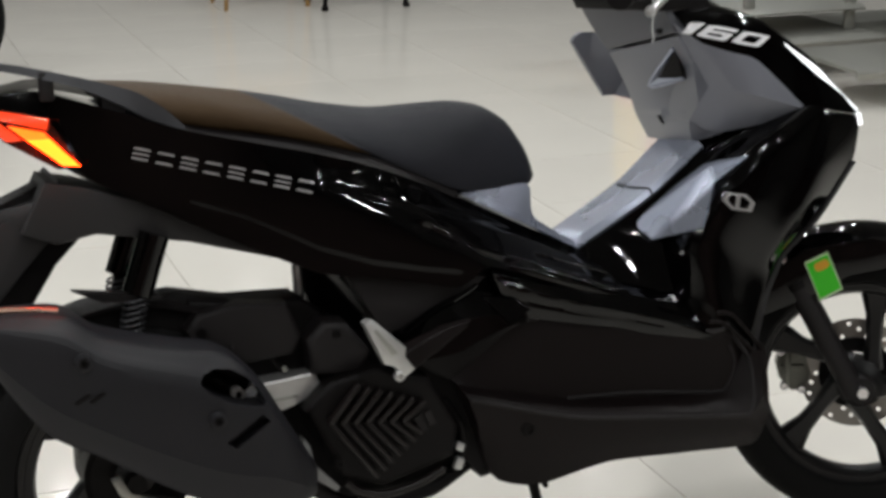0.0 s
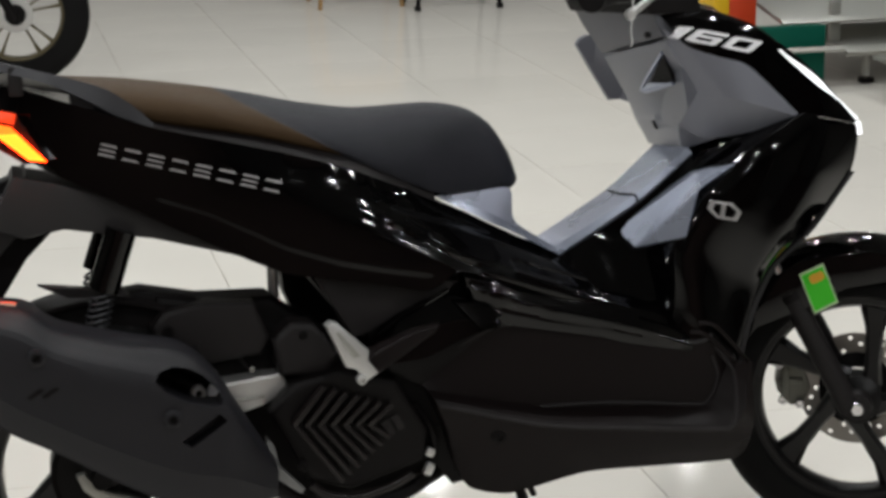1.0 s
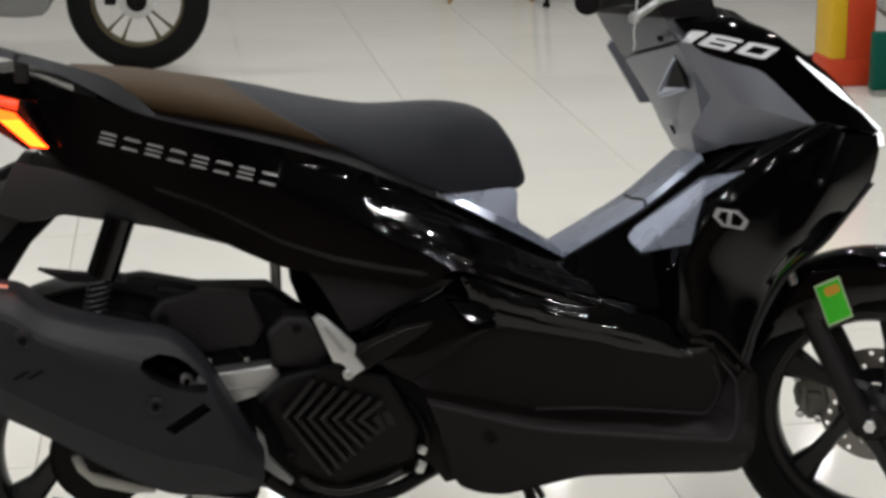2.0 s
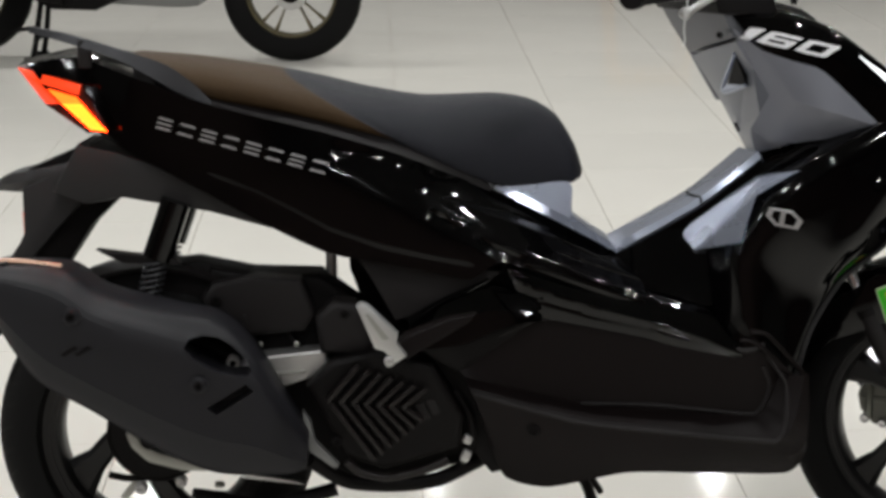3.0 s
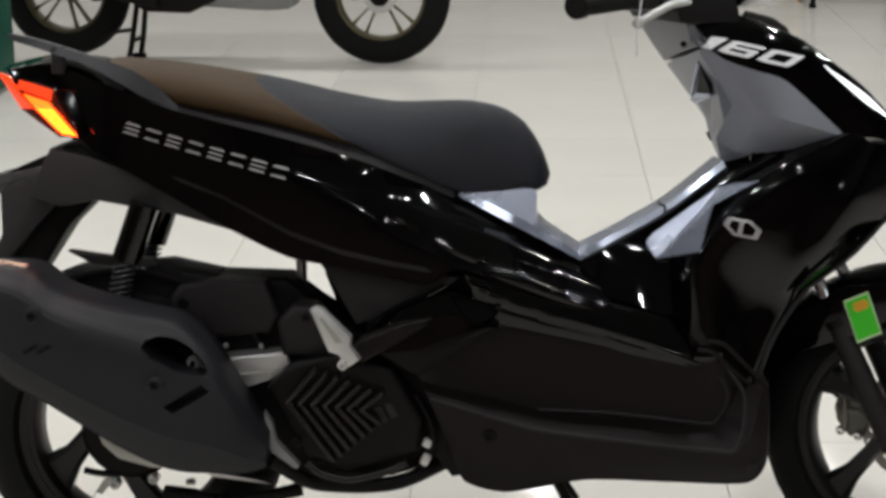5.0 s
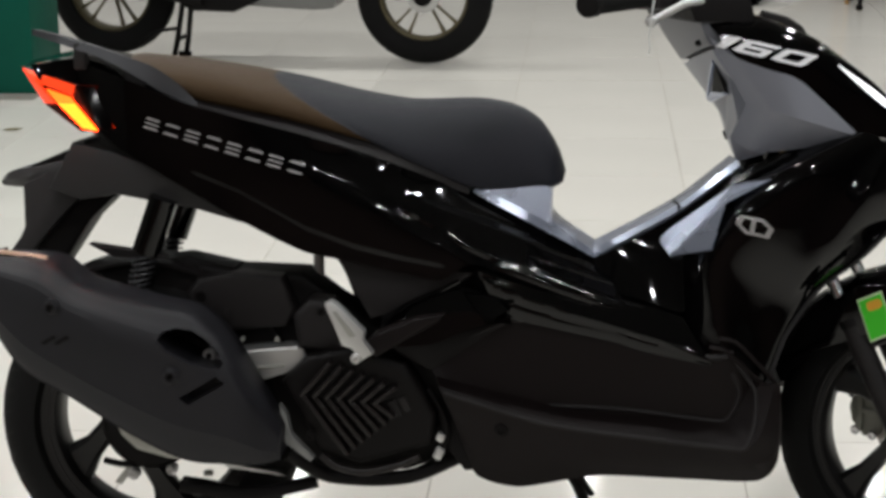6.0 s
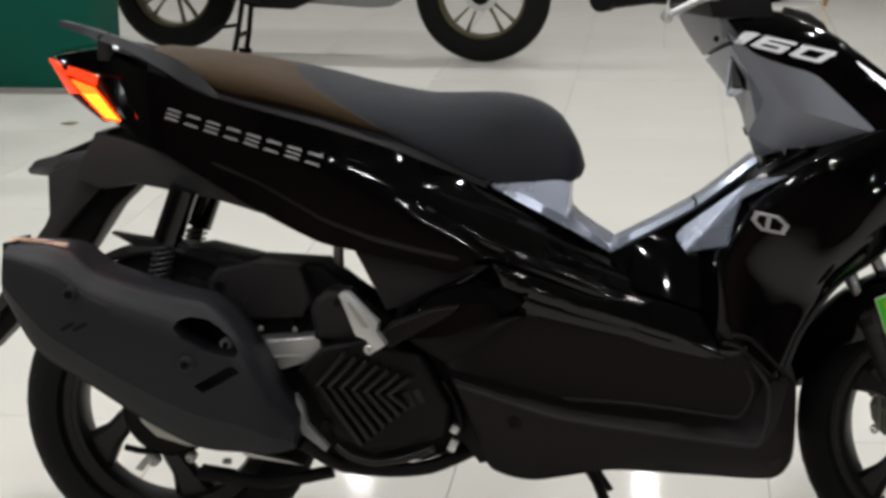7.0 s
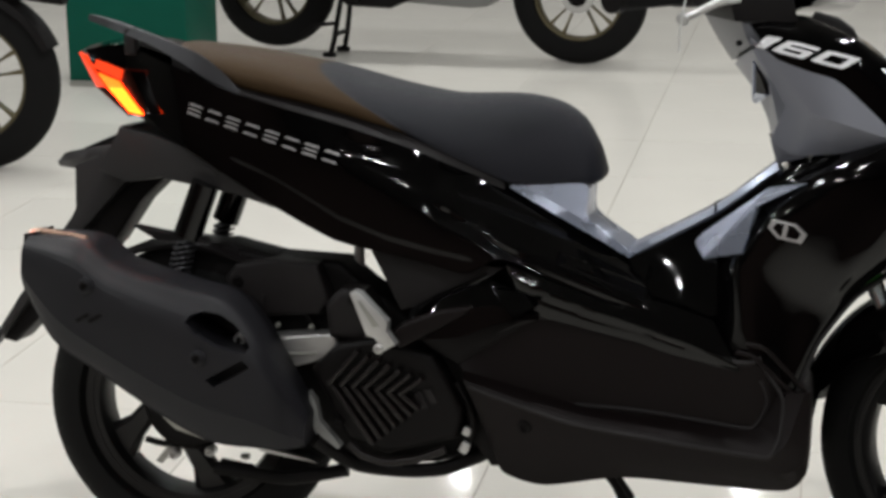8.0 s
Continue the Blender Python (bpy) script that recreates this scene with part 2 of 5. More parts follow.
def box(centre, size, bevel=0.004, turn=None):
    bm = bmesh.new()
    bmesh.ops.create_cube(bm, size=1.0, matrix=Matrix.Diagonal((*size, 1)))
    if bevel:
        bmesh.ops.bevel(bm, geom=bm.edges[:], offset=min(bevel, min(size) * 0.4), segments=2, affect="EDGES", profile=0.5)
    m = Matrix.Translation(centre) @ (turn if turn is not None else Matrix.Identity(4))
    bmesh.ops.transform(bm, matrix=m, verts=bm.verts)
    return bm


def bolt(x, y, z, r=0.011, deep=0.01):
    """A flanged bolt head with a socket, seen from the right-hand side."""
    return turned([(0, -deep * 0.45), (r * 0.42, -deep * 0.45), (r * 0.5, -deep), (r * 0.72, -deep), (r * 0.8, -deep * 0.6), (r, -deep * 0.5),
                   (r, deep), (0, deep)], (x, y, z), 14)


def carve(ob, cutters):
    """Cuts pockets into ob with the given bmeshes, for good."""
    for bm in cutters:
        finish(bm)
        me = bpy.data.meshes.new("pocket")
        bm.to_mesh(me)
        bm.free()
        tool = new("pocket", me)
        mod = ob.modifiers.new("cut", "BOOLEAN")
        mod.operation, mod.object, mod.solver = "DIFFERENCE", tool, "EXACT"
        keep = ob.parent
        ob.parent = None
        bpy.context.view_layer.update()
        got = bpy.data.meshes.new_from_object(ob.evaluated_get(bpy.context.evaluated_depsgraph_get()))
        ob.modifiers.clear()
        clean = bmesh.new()
        clean.from_mesh(got)
        bmesh.ops.triangulate(clean, faces=[f for f in clean.faces if len(f.verts) > 4])
        finish(clean, 14)
        clean.to_mesh(got)
        clean.free()
        ob.data = got
        ob.parent = keep
        bpy.data.objects.remove(tool)


def skin_tree(*obs):
    from mathutils.bvhtree import BVHTree
    bm = bmesh.new()
    for o in obs:
        bm.from_mesh(o.data)
    return BVHTree.FromBMesh(bm)


def laid(tree, x, z, lift=0.002, other=-0.1):
    """The y of the right-hand surface at x, z, lifted a little off it."""
    hit = tree.ray_cast(Vector((x, -1.0, z)), Vector((0, 1, 0)))
    return (hit[0].y if hit[0] else other) - lift


def decal(tree, quads, lift=0.002):
    """Thin film pieces that follow the surface: each a polygon of (x, z)."""
    bm = bmesh.new()
    for q in quads:
        top = [bm.verts.new((x, laid(tree, x, z, lift), z)) for x, z in q]
        low = [bm.verts.new((v.co.x, v.co.y + lift * 1.5, v.co.z)) for v in top]
        bm.faces.new(top)
        bm.faces.new(list(reversed(low)))
        for i in range(len(q)):
            j = (i + 1) % len(q)
            bm.faces.new((top[i], low[i], low[j], top[j]))
    return bm


def prism(points, way, thick):
    """A flat piece through the points, drawn out along way."""
    bm = bmesh.new()
    face = bm.faces.new([bm.verts.new(p) for p in points])
    made = bmesh.ops.extrude_face_region(bm, geom=[face])
    for v in [g for g in made["geom"] if isinstance(g, bmesh.types.BMVert)]:
        v.co += Vector(way).normalized() * thick
    return bm


def ribbon(points, r=0.0012):
    return tube(points, r, n=20, seg=6)


# ---- the room ----
def slab(name, x0, x1, y0, y1, z0, z1, mat, label):
    ob = part(name, box(((x0 + x1) / 2, (y0 + y1) / 2, (z0 + z1) / 2), (x1 - x0, y1 - y0, z1 - z0), 0), mat, None, label)
    return tagged(ob, category=name.split("_")[0], kind="structure")


floor = slab("floor", -9, 11, -8, 13, -0.12, -0.004, GROUT, "pale glossy square porcelain floor tiles with thin grey joints")
slab("wall_north", -9.2, 11.2, 13, 13.2, -0.12, 3.4, WALL, "plain grey painted showroom wall")
# Unseen wall, its brown put there for the body panels to mirror.
slab("wall_south", -9.2, 11.2, -8.2, -8, -0.12, 3.4, REFLECTION_BROWN, "unseen showroom wall, dark brown for the reflections")
slab("wall_east", 11, 11.2, -8, 13, -0.12, 3.4, WALL, "plain grey painted showroom wall")
slab("wall_west", -9.2, -9, -8, 13, -0.12, 3.4, WALL, "plain grey painted showroom wall")
slab("ceiling", -9.2, 11.2, -8.2, 13.2, 3.4, 3.5, CEIL, "plain dark painted showroom ceiling")

# ---- the scooter ----
LEAN = pose(0, 0, 0.004, -6.3, 0, 0)
scooter = thing("motor_scooter", "gloss black scooter with brown and black seat, on its side stand", "scooter", LEAN)

# seat
SEAT_TOP_R = [(-0.02, 0, 0.874), (0.068, 0, 0.867), (0.144, 0, 0.856), (0.219, 0, 0.844)]
SEAT_LOW_R = [(0.03, -0.085, 0.838), (0.115, -0.100, 0.803), (0.255, -0.115, 0.777), (0.400, -0.115, 0.738)]
SEAT_TOP_F = [(0.219, 0, 0.844), (0.278, 0, 0.832), (0.350, 0, 0.815), (0.444, 0, 0.800), (0.566, 0, 0.802), (0.628, 0, 0.790),
              (0.668, 0, 0.763), (0.696, 0, 0.717), (0.708, 0, 0.679)]
SEAT_LOW_F = [(0.400, -0.115, 0.738), (0.471, -0.100, 0.703), (0.560, -0.078, 0.663), (0.633, -0.056, 0.660), (0.686, -0.042, 0.661), (0.704, -0.015, 0.668)]


def seat_rows(top, low, n=20, nose=0.0):
    a, b = glide(top, n), glide(low, n)
    rows = [[(q.x, q.y * 0.86, q.z - 0.003) for q in b]]
    for up, out in ((0.0, 1.0), (0.15, 1.05), (0.45, 1.03), (0.7, 0.90), (0.88, 0.66), (0.97, 0.36), (1.0, 0.0)):
        slim = [1 - nose * up * max(0.0, i / (n - 1) - 0.5) * 2 for i in range(n)]
        rows.append([(q.x + (p.x - q.x) * up, middle(q.z) + (q.y - middle(q.z)) * out * s, q.z + (p.z - q.z) * up) for p, q, s in zip(a, b, slim)])
    return rows


def seat_skin(top, low, n, nose=0.0):
    rows = seat_rows(top, low, n, nose)
    return loft(rows + [flip(r) for r in reversed(rows[:-1])], n)


SEAT_SHIFT = Matrix.Translation((0, 0.014, 0))
part("passenger_cushion", seat_skin(SEAT_TOP_R, SEAT_LOW_R, 18), VINYL_TAN, scooter, "brown grained vinyl rear cushion", sharp=60, move=SEAT_SHIFT)
part("rider_cushion", seat_skin(SEAT_TOP_F, SEAT_LOW_F, 30, 0.3), VINYL, scooter, "black grained vinyl front cushion", sharp=60, move=SEAT_SHIFT)

# body side covers
BODY_TOP = [(-0.180, -0.040, 0.860), (-0.099, -0.062, 0.869), (-0.006, -0.103, 0.840), (0.114, -0.125, 0.798), (0.293, -0.135, 0.753),
            (0.399, -0.120, 0.720), (0.488, -0.092, 0.682), (0.554, -0.066, 0.653), (0.633, -0.060, 0.612), (0.706, -0.060, 0.573), (0.762, -0.060, 0.547)]
BODY_MID = [(-0.164, -0.052, 0.838), (-0.050, -0.088, 0.773), (0.026, -0.111, 0.735), (0.187, -0.142, 0.691), (0.299, -0.150, 0.675),
            (0.414, -0.154, 0.645), (0.547, -0.152, 0.594), (0.636, -0.146, 0.558), (0.725, -0.140, 0.524), (0.798, -0.128, 0.500)]
BODY_LOW = [(-0.146, -0.054, 0.810), (-0.055, -0.086, 0.744), (0.031, -0.114, 0.700), (0.180, -0.149, 0.622), (0.293, -0.160, 0.569),
            (0.379, -0.165, 0.553), (0.450, -0.168, 0.539), (0.513, -0.169, 0.526), (0.566, -0.166, 0.552), (0.640, -0.156, 0.526), (0.726, -0.148, 0.494), (0.833, -0.144, 0.460)]
UPPER_RIDGE = [(0.46, 0.655), (0.502, 0.641), (0.578, 0.613), (0.659, 0.580), (0.742, 0.542), (0.80, 0.512)]
LOWER_RIDGE = [(0.31, 0.703), (0.336, 0.697), (0.427, 0.663), (0.519, 0.606), (0.555, 0.586), (0.663, 0.546), (0.708, 0.524), (0.80, 0.494)]
SCALLOP = [(0.455, 0.628), (0.519, 0.598), (0.555, 0.572), (0.590, 0.556)]
KEEL = [(0.10, 0.700), (0.189, 0.668), (0.244, 0.640), (0.30, 0.610), (0.38, 0.582), (0.45, 0.566), (0.525, 0.552)]
BODY_RELIEF = [shoulder(UPPER_RIDGE, 0.010, 0.004, 0.05), shoulder(LOWER_RIDGE, 0.006, 0.007, 0.05), groove(SCALLOP, 0.007, 0.007, 0.02),
               shoulder([(0.585, 0.556), (0.627, 0.542), (0.700, 0.514), (0.770, 0.490)], 0.003, 0.002, 0.016, 0.015),
               inset([(0.657, 0.559), (0.796, 0.509)], [(0.657, 0.545), (0.796, 0.492)], 0.007, 0.0022),
               lambda x, z: -0.002 * ease(-along(KEEL, x, z)[0], -0.003, 0.012) * along(KEEL, x, z)[1]]
body_cover = part("body_cover", moulded(loft([BODY_TOP, BODY_MID, BODY_LOW], 260, mirror=True, soft=44), BODY_RELIEF), GLOSS, scooter, "gloss black body side cover", sharp=30)

base_top = [(x, y * 0.8, z + 0.004) for x, y, z in SEAT_LOW_R[:-1] + SEAT_LOW_F[:2]] + [(0.548, -0.058, 0.676)]
base_low = [(x, y * 0.94, z - 0.004) for x, y, z in BODY_TOP[2:9] if x < 0.56]
part("seat_base", loft([base_top, base_low], 30, mirror=True), MATTE, scooter)

COVER_TOP = [(0.572, -0.148, 0.550), (0.636, -0.146, 0.534), (0.725, -0.140, 0.502), (0.798, -0.128, 0.494), (0.900, -0.128, 0.464)]
COVER_RIDGE = [(0.574, -0.156, 0.540), (0.660, -0.163, 0.500), (0.760, -0.165, 0.472), (0.860, -0.165, 0.442), (0.938, -0.164, 0.408)]
COVER_LOW = [(0.580, -0.150, 0.520), (0.604, -0.155, 0.470), (0.700, -0.158, 0.447), (0.790, -0.158, 0.428), (0.835, -0.158, 0.414), (0.945, -0.162, 0.392)]
COVER_RELIEF = [shoulder([(0.58, 0.530), (0.591, 0.524), (0.736, 0.474), (0.82, 0.452), (0.90, 0.424)], 0.005, 0.0035, 0.03),
                groove([(0.62, 0.492), (0.70, 0.467), (0.80, 0.443), (0.88, 0.420)], 0.0025, 0.004, 0.03)]
part("front_side_cover", moulded(loft([COVER_TOP, COVER_RIDGE, COVER_LOW], 130, mirror=True, soft=26), COVER_RELIEF), GLOSS, scooter,
                   "gloss black lower side cover", sharp=30)

part("side_infill_panel", plate([(0.343, -0.128, 0.553), (0.454, -0.136, 0.541), (0.568, -0.146, 0.535), (0.509, -0.144, 0.491), (0.398, -0.136, 0.455)], 0.05, 0.006), MATTE, scooter)
# Dark filler added to close gaps under the body, not a known panel.
part("inner_frame_filler", plate(flat([(0.33, 0.56), (0.57, 0.55), (0.66, 0.47), (0.58, 0.33), (0.50, 0.38), (0.45, 0.42), (0.41, 0.455)], -0.105), 0.21, 0.004), DARK, scooter)

# Dark far-side filler, placed to block the gap from the camera's view.
part("far_frame_filler", plate(flat([(0.316, 0.585), (0.58, 0.56), (0.62, 0.40), (0.45, 0.36), (0.36, 0.40), (0.322, 0.50)], 0.09), 0.05, 0.004), DARK, scooter)

# foot-board and belly
FLOOR_TOP = [(0.485, -0.140, 0.389), (0.622, -0.146, 0.458), (0.726, -0.150, 0.448), (0.940, -0.160, 0.405), (0.978, -0.158, 0.415), (1.034, -0.135, 0.360)]
FLOOR_IN = [(0.507, -0.150, 0.366), (0.664, -0.150, 0.328), (0.744, -0.152, 0.314), (0.963, -0.154, 0.302), (0.985, -0.154, 0.320), (1.010, -0.146, 0.366)]
FLOOR_OUT = [(0.512, -0.176, 0.356), (0.680, -0.188, 0.310), (0.838, -0.190, 0.290), (0.977, -0.187, 0.273), (1.004, -0.182, 0.288), (1.018, -0.160, 0.362)]
FLOOR_EDGE = [(0.516, -0.181, 0.348), (0.682, -0.193, 0.302), (0.840, -0.195, 0.282), (0.985, -0.192, 0.264), (1.022, -0.184, 0.288), (1.046, -0.148, 0.362)]
FLOOR_MID = [(0.535, -0.163, 0.300), (0.655, -0.178, 0.262), (0.812, -0.180, 0.250), (1.008, -0.176, 0.236), (1.052, -0.152, 0.256), (1.056, -0.138, 0.360)]
FLOOR_LOW = [(0.549, -0.130, 0.243), (0.572, -0.138, 0.198), (0.640, -0.140, 0.182), (0.766, -0.140, 0.204), (0.90, -0.142, 0.202), (1.022, -0.140, 0.200), (1.055, -0.128, 0.229), (1.060, -0.118, 0.300), (1.058, -0.118, 0.356)]
belly = part("foot_board", loft([FLOOR_TOP, FLOOR_IN, FLOOR_OUT, FLOOR_EDGE, FLOOR_MID, FLOOR_LOW], 110, mirror=True, between=2), FLOORPLASTIC, scooter,
             "matte black foot board and belly panel", sharp=24)
part("board_lip", tube([(x, y - 0.001, z + 0.001) for x, y, z in FLOOR_TOP[:5]], 0.0045, 40, 8), MATTE, belly)
belly_tree = skin_tree(belly)
# Ridges in a lighter plastic than the belly: part of their highlight is colour.
for line in (((0.520, 0.347), (0.682, 0.302), (0.840, 0.282), (0.985, 0.266), (1.001, 0.270), (1.012, 0.300), (1.014, 0.352), (0.985, 0.395)),
             ((0.690, 0.322), (0.807, 0.318), (0.950, 0.302), (0.970, 0.304), (0.984, 0.325), (0.990, 0.350), (0.978, 0.380))):
    part("board_ridge", tube([(x, laid(belly_tree, x, z, 0.0005, -0.16), z) for x, z in line], 0.0035, 60, 8), MATTE, belly)
for line in (((0.940, -0.166, 0.424), (0.967, -0.166, 0.417), (1.041, -0.146, 0.346), (1.052, -0.142, 0.330)), ((0.955, -0.164, 0.437), (0.985, -0.160, 0.429), (1.048, -0.140, 0.362))):
    part("board_rim", tube(line, 0.0035, 16, 8), FLOORPLASTIC, belly)
part("panel_bolt", bolt(0.613, laid(belly_tree, 0.613, 0.287, 0.0), 0.287, 0.012, 0.006), DARK, belly)

# leg shield
SHIELD_REAR = [(1.006, -0.060, 0.702), (0.926, -0.050, 0.626), (0.880, -0.035, 0.568), (0.892, -0.060, 0.545), (0.907, -0.120, 0.449), (0.923, -0.155, 0.406)]
SHIELD_RIDGE = [(1.170, -0.075, 0.755), (1.067, -0.120, 0.707), (0.981, -0.141, 0.641), (0.942, -0.150, 0.554), (0.955, -0.160, 0.453), (0.973, -0.163, 0.405)]
SHIELD_SIDE = [(1.215, -0.076, 0.740), (1.150, -0.112, 0.660), (1.085, -0.130, 0.560), (1.040, -0.129, 0.500), (1.018, -0.138, 0.440), (1.008, -0.150, 0.378)]
SHIELD_EDGE = [(1.228, -0.074, 0.735), (1.196, -0.102, 0.660), (1.146, -0.114, 0.580), (1.086, -0.112, 0.502), (1.050, -0.130, 0.434), (1.026, -0.142, 0.366)]
SHIELD_FRONT = [(1.295, -0.045, 0.729), (1.275, -0.050, 0.650), (1.188, -0.075, 0.560), (1.114, -0.090, 0.505), (1.060, -0.120, 0.434), (1.032, -0.135, 0.358)]
shield = part("leg_shield", loft([SHIELD_REAR, SHIELD_RIDGE, SHIELD_SIDE, SHIELD_EDGE, SHIELD_FRONT], 60, mirror=True, soft=33), GLOSS, scooter, "gloss black leg shield", sharp=30)
# Matte edge strip, also added to hide the label's reflection in the gloss front.
LINER = [(x + 0.006, y - 0.004, z) for x, y, z in SHIELD_FRONT[1:]]
part("shield_liner", loft([LINER, [(x, y * 0.2, z) for x, y, z in LINER], [(x - 0.008, y * 0.2, z) for x, y, z in LINER], [(x - 0.008, y + 0.003, z) for x, y, z in LINER]], 30), MATTE, scooter,
     "matte black inner liner of the leg shield", sharp=40)
shield_tree = skin_tree(shield)

# grey inner panels
TUN_NEAR = [(0.752, -0.052, 0.545), (0.835, -0.056, 0.593), (0.903, -0.056, 0.633), (0.990, -0.056, 0.700)]
TUN_TOP = [(0.752, -0.030, 0.556), (0.835, -0.042, 0.602), (0.903, -0.044, 0.642), (0.985, -0.047, 0.709)]
TUN_FAR = [(0.750, 0.085, 0.553), (0.834, 0.100, 0.595), (0.902, 0.106, 0.634), (0.984, 0.112, 0.700)]
TUN_OUT = [(0.758, 0.100, 0.535), (0.840, 0.115, 0.575), (0.908, 0.121, 0.612), (0.992, 0.127, 0.675)]
TUN_IN = [(0.77, -0.02, 0.515), (0.85, -0.02, 0.55), (0.92, -0.02, 0.60), (1.01, -0.02, 0.68)]
part("centre_tunnel", loft([TUN_IN, TUN_NEAR, TUN_TOP, TUN_FAR, TUN_OUT], 20), TRIM_GREY, scooter, "silver grey centre tunnel cover", sharp=25)
part("tunnel_side_cover", loft([[(0.755, -0.02, 0.535), (0.835, -0.02, 0.58), (0.903, -0.02, 0.62), (0.988, -0.02, 0.69)], [(0.748, -0.058, 0.541), (0.835, -0.056, 0.587), (0.903, -0.055, 0.627), (0.988, -0.056, 0.694)],
                                [(0.765, -0.082, 0.527), (0.85, -0.064, 0.548), (0.92, -0.064, 0.585), (1.0, -0.068, 0.655)], [(0.785, -0.105, 0.500), (0.85, -0.104, 0.482), (0.90, -0.108, 0.468), (0.955, -0.110, 0.51)],
                                [(0.785, -0.02, 0.50), (0.85, -0.02, 0.47), (0.90, -0.02, 0.46), (0.96, -0.02, 0.52)]], 24), GLOSS, scooter, sharp=40)
part("filler_lid_joint", tube([(0.893, -0.058, 0.626), (0.893, -0.046, 0.6355), (0.887, 0.02, 0.631), (0.891, 0.085, 0.6285)], 0.002, 16, 6), DARK, scooter)
BOX_LOW = [(0.559, -0.060, 0.655), (0.62, -0.064, 0.622), (0.700, -0.064, 0.580), (0.757, -0.060, 0.548)]
BOX_LIP = [(0.570, -0.052, 0.661), (0.632, -0.048, 0.630), (0.700, -0.045, 0.593), (0.756, -0.046, 0.556)]
BOX_UP = [(0.575, -0.050, 0.664), (0.640, -0.040, 0.661), (0.685, -0.032, 0.659), (0.688, -0.040, 0.606), (0.753, -0.045, 0.560)]
part("under_seat_panel", loft([BOX_LOW, BOX_LIP, BOX_UP], 28, mirror=True), TRIM_GREY, scooter, "silver grey panel below the seat nose", sharp=25)
TIP, BOT, RT, RT2, TOPP, EXT = (0.857, -0.052, 0.580), (0.879, -0.088, 0.555), (0.942, -0.150, 0.576), (0.961, -0.160, 0.651), (0.973, -0.115, 0.673), (1.034, -0.138, 0.687)
trim_bm = bmesh.new()
front = [trim_bm.verts.new(p) for p in (TIP, BOT, RT, RT2, TOPP, EXT)]
inner = [trim_bm.verts.new((p[0] + 0.006, p[1] + 0.035, p[2])) for p in (TIP, BOT, RT, RT2, TOPP, EXT)]
for ids in ((0, 1, 4), (1, 3, 4), (1, 2, 3), (3, 5, 4)):
    trim_bm.faces.new([front[i] for i in ids])
for i, j in ((0, 1), (1, 2), (2, 3), (3, 5), (5, 4), (4, 0)):
    trim_bm.faces.new((front[i], inner[i], inner[j], front[j]))
bmesh.ops.bevel(trim_bm, geom=[e for e in trim_bm.edges if all(v in front for v in e.verts)], offset=0.0025, segments=2, affect="EDGES")
part("side_trim", trim_bm, TRIM_GREY, scooter, "silver grey faceted trim wedge", sharp=12)

# head: inner neck, grey side cheeks, black cowl
NECK_NEAR = [(0.915, -0.066, 0.955), (0.928, -0.070, 0.915), (0.950, -0.073, 0.872), (0.998, -0.068, 0.802), (0.992, -0.058, 0.772), (0.975, -0.036, 0.745), (0.986, -0.020, 0.703)]
NECK_MID = [(0.872, 0.04, 0.948), (0.895, 0.04, 0.910), (0.924, 0.045, 0.855), (0.962, 0.06, 0.778), (0.975, 0.07, 0.735), (0.990, 0.07, 0.698)]
NECK_FAR = [(0.848, 0.126, 0.945), (0.868, 0.126, 0.908), (0.902, 0.130, 0.858), (0.962, 0.185, 0.778), (0.990, 0.222, 0.735), (1.016, 0.230, 0.690)]
NECK_BACK = [(0.91, 0.126, 0.945), (0.93, 0.126, 0.908), (0.955, 0.130, 0.858), (0.995, 0.19, 0.778), (1.02, 0.222, 0.735), (1.04, 0.225, 0.690)]
NECK_FRONT = [(0.98, -0.055, 0.950), (1.0, -0.060, 0.915), (1.02, -0.065, 0.874), (1.04, -0.08, 0.794), (1.03, -0.055, 0.72)]
SEAM = (0.29, 0.245, 0.32, 0.315, 0.315)


def cut_rows(rows, upper):
    out = []
    for r, s in zip(rows, SEAM):
        line = glide(r, 81)
        k = int(s * 80)
        out.append([tuple(p) for p in (line[:k] if upper else line[k + 1:])])
    return out


neck_rows = [NECK_FRONT, NECK_NEAR, NECK_MID, NECK_FAR, NECK_BACK]
part("steering_cover", loft(cut_rows(neck_rows, True), 8), COLUMN_SHADED, scooter, "grey steering column cover, painted darker for shade", sharp=28)
neck = part("inner_panel", loft(cut_rows(neck_rows, False), 18), SHIELD_GREY, scooter, "dark grey inner leg shield panel with a pocket painted dark", sharp=28)
part("cover_screw", bolt(0.920, -0.050, 0.896, 0.005, 0.006), DARK, scooter)
PK = [Vector((0.945, -0.047, 0.866)), Vector((0.943, 0.054, 0.798)), Vector((0.965, -0.042, 0.815))]
DEEP = PK[1].lerp((PK[0] + PK[2]) / 2, 0.36)
# Solid dark triangle: the hollow's shade is put into its colour.
part("pocket", prism([PK[0], DEEP, PK[2]], (1, 0.3, 0), 0.012), DARK, neck, "dark triangle painted for the shade in a cubby")
part("pocket_lip", prism([p + Vector((-0.003, 0, 0)) for p in (DEEP, PK[1], PK[2])], (1, 0.3, 0), 0.01), TRIM_GREY, neck)
part("pocket_rim", tube([PK[0], PK[1], PK[2]], 0.0035, 18, 6), TRIM_GREY, neck)
part("inner_screw", prism([(0.968, 0.080, 0.744), (0.969, 0.072, 0.742), (0.974, 0.069, 0.730), (0.973, 0.077, 0.732)], (1, 0.3, 0), 0.01), DARK, neck)
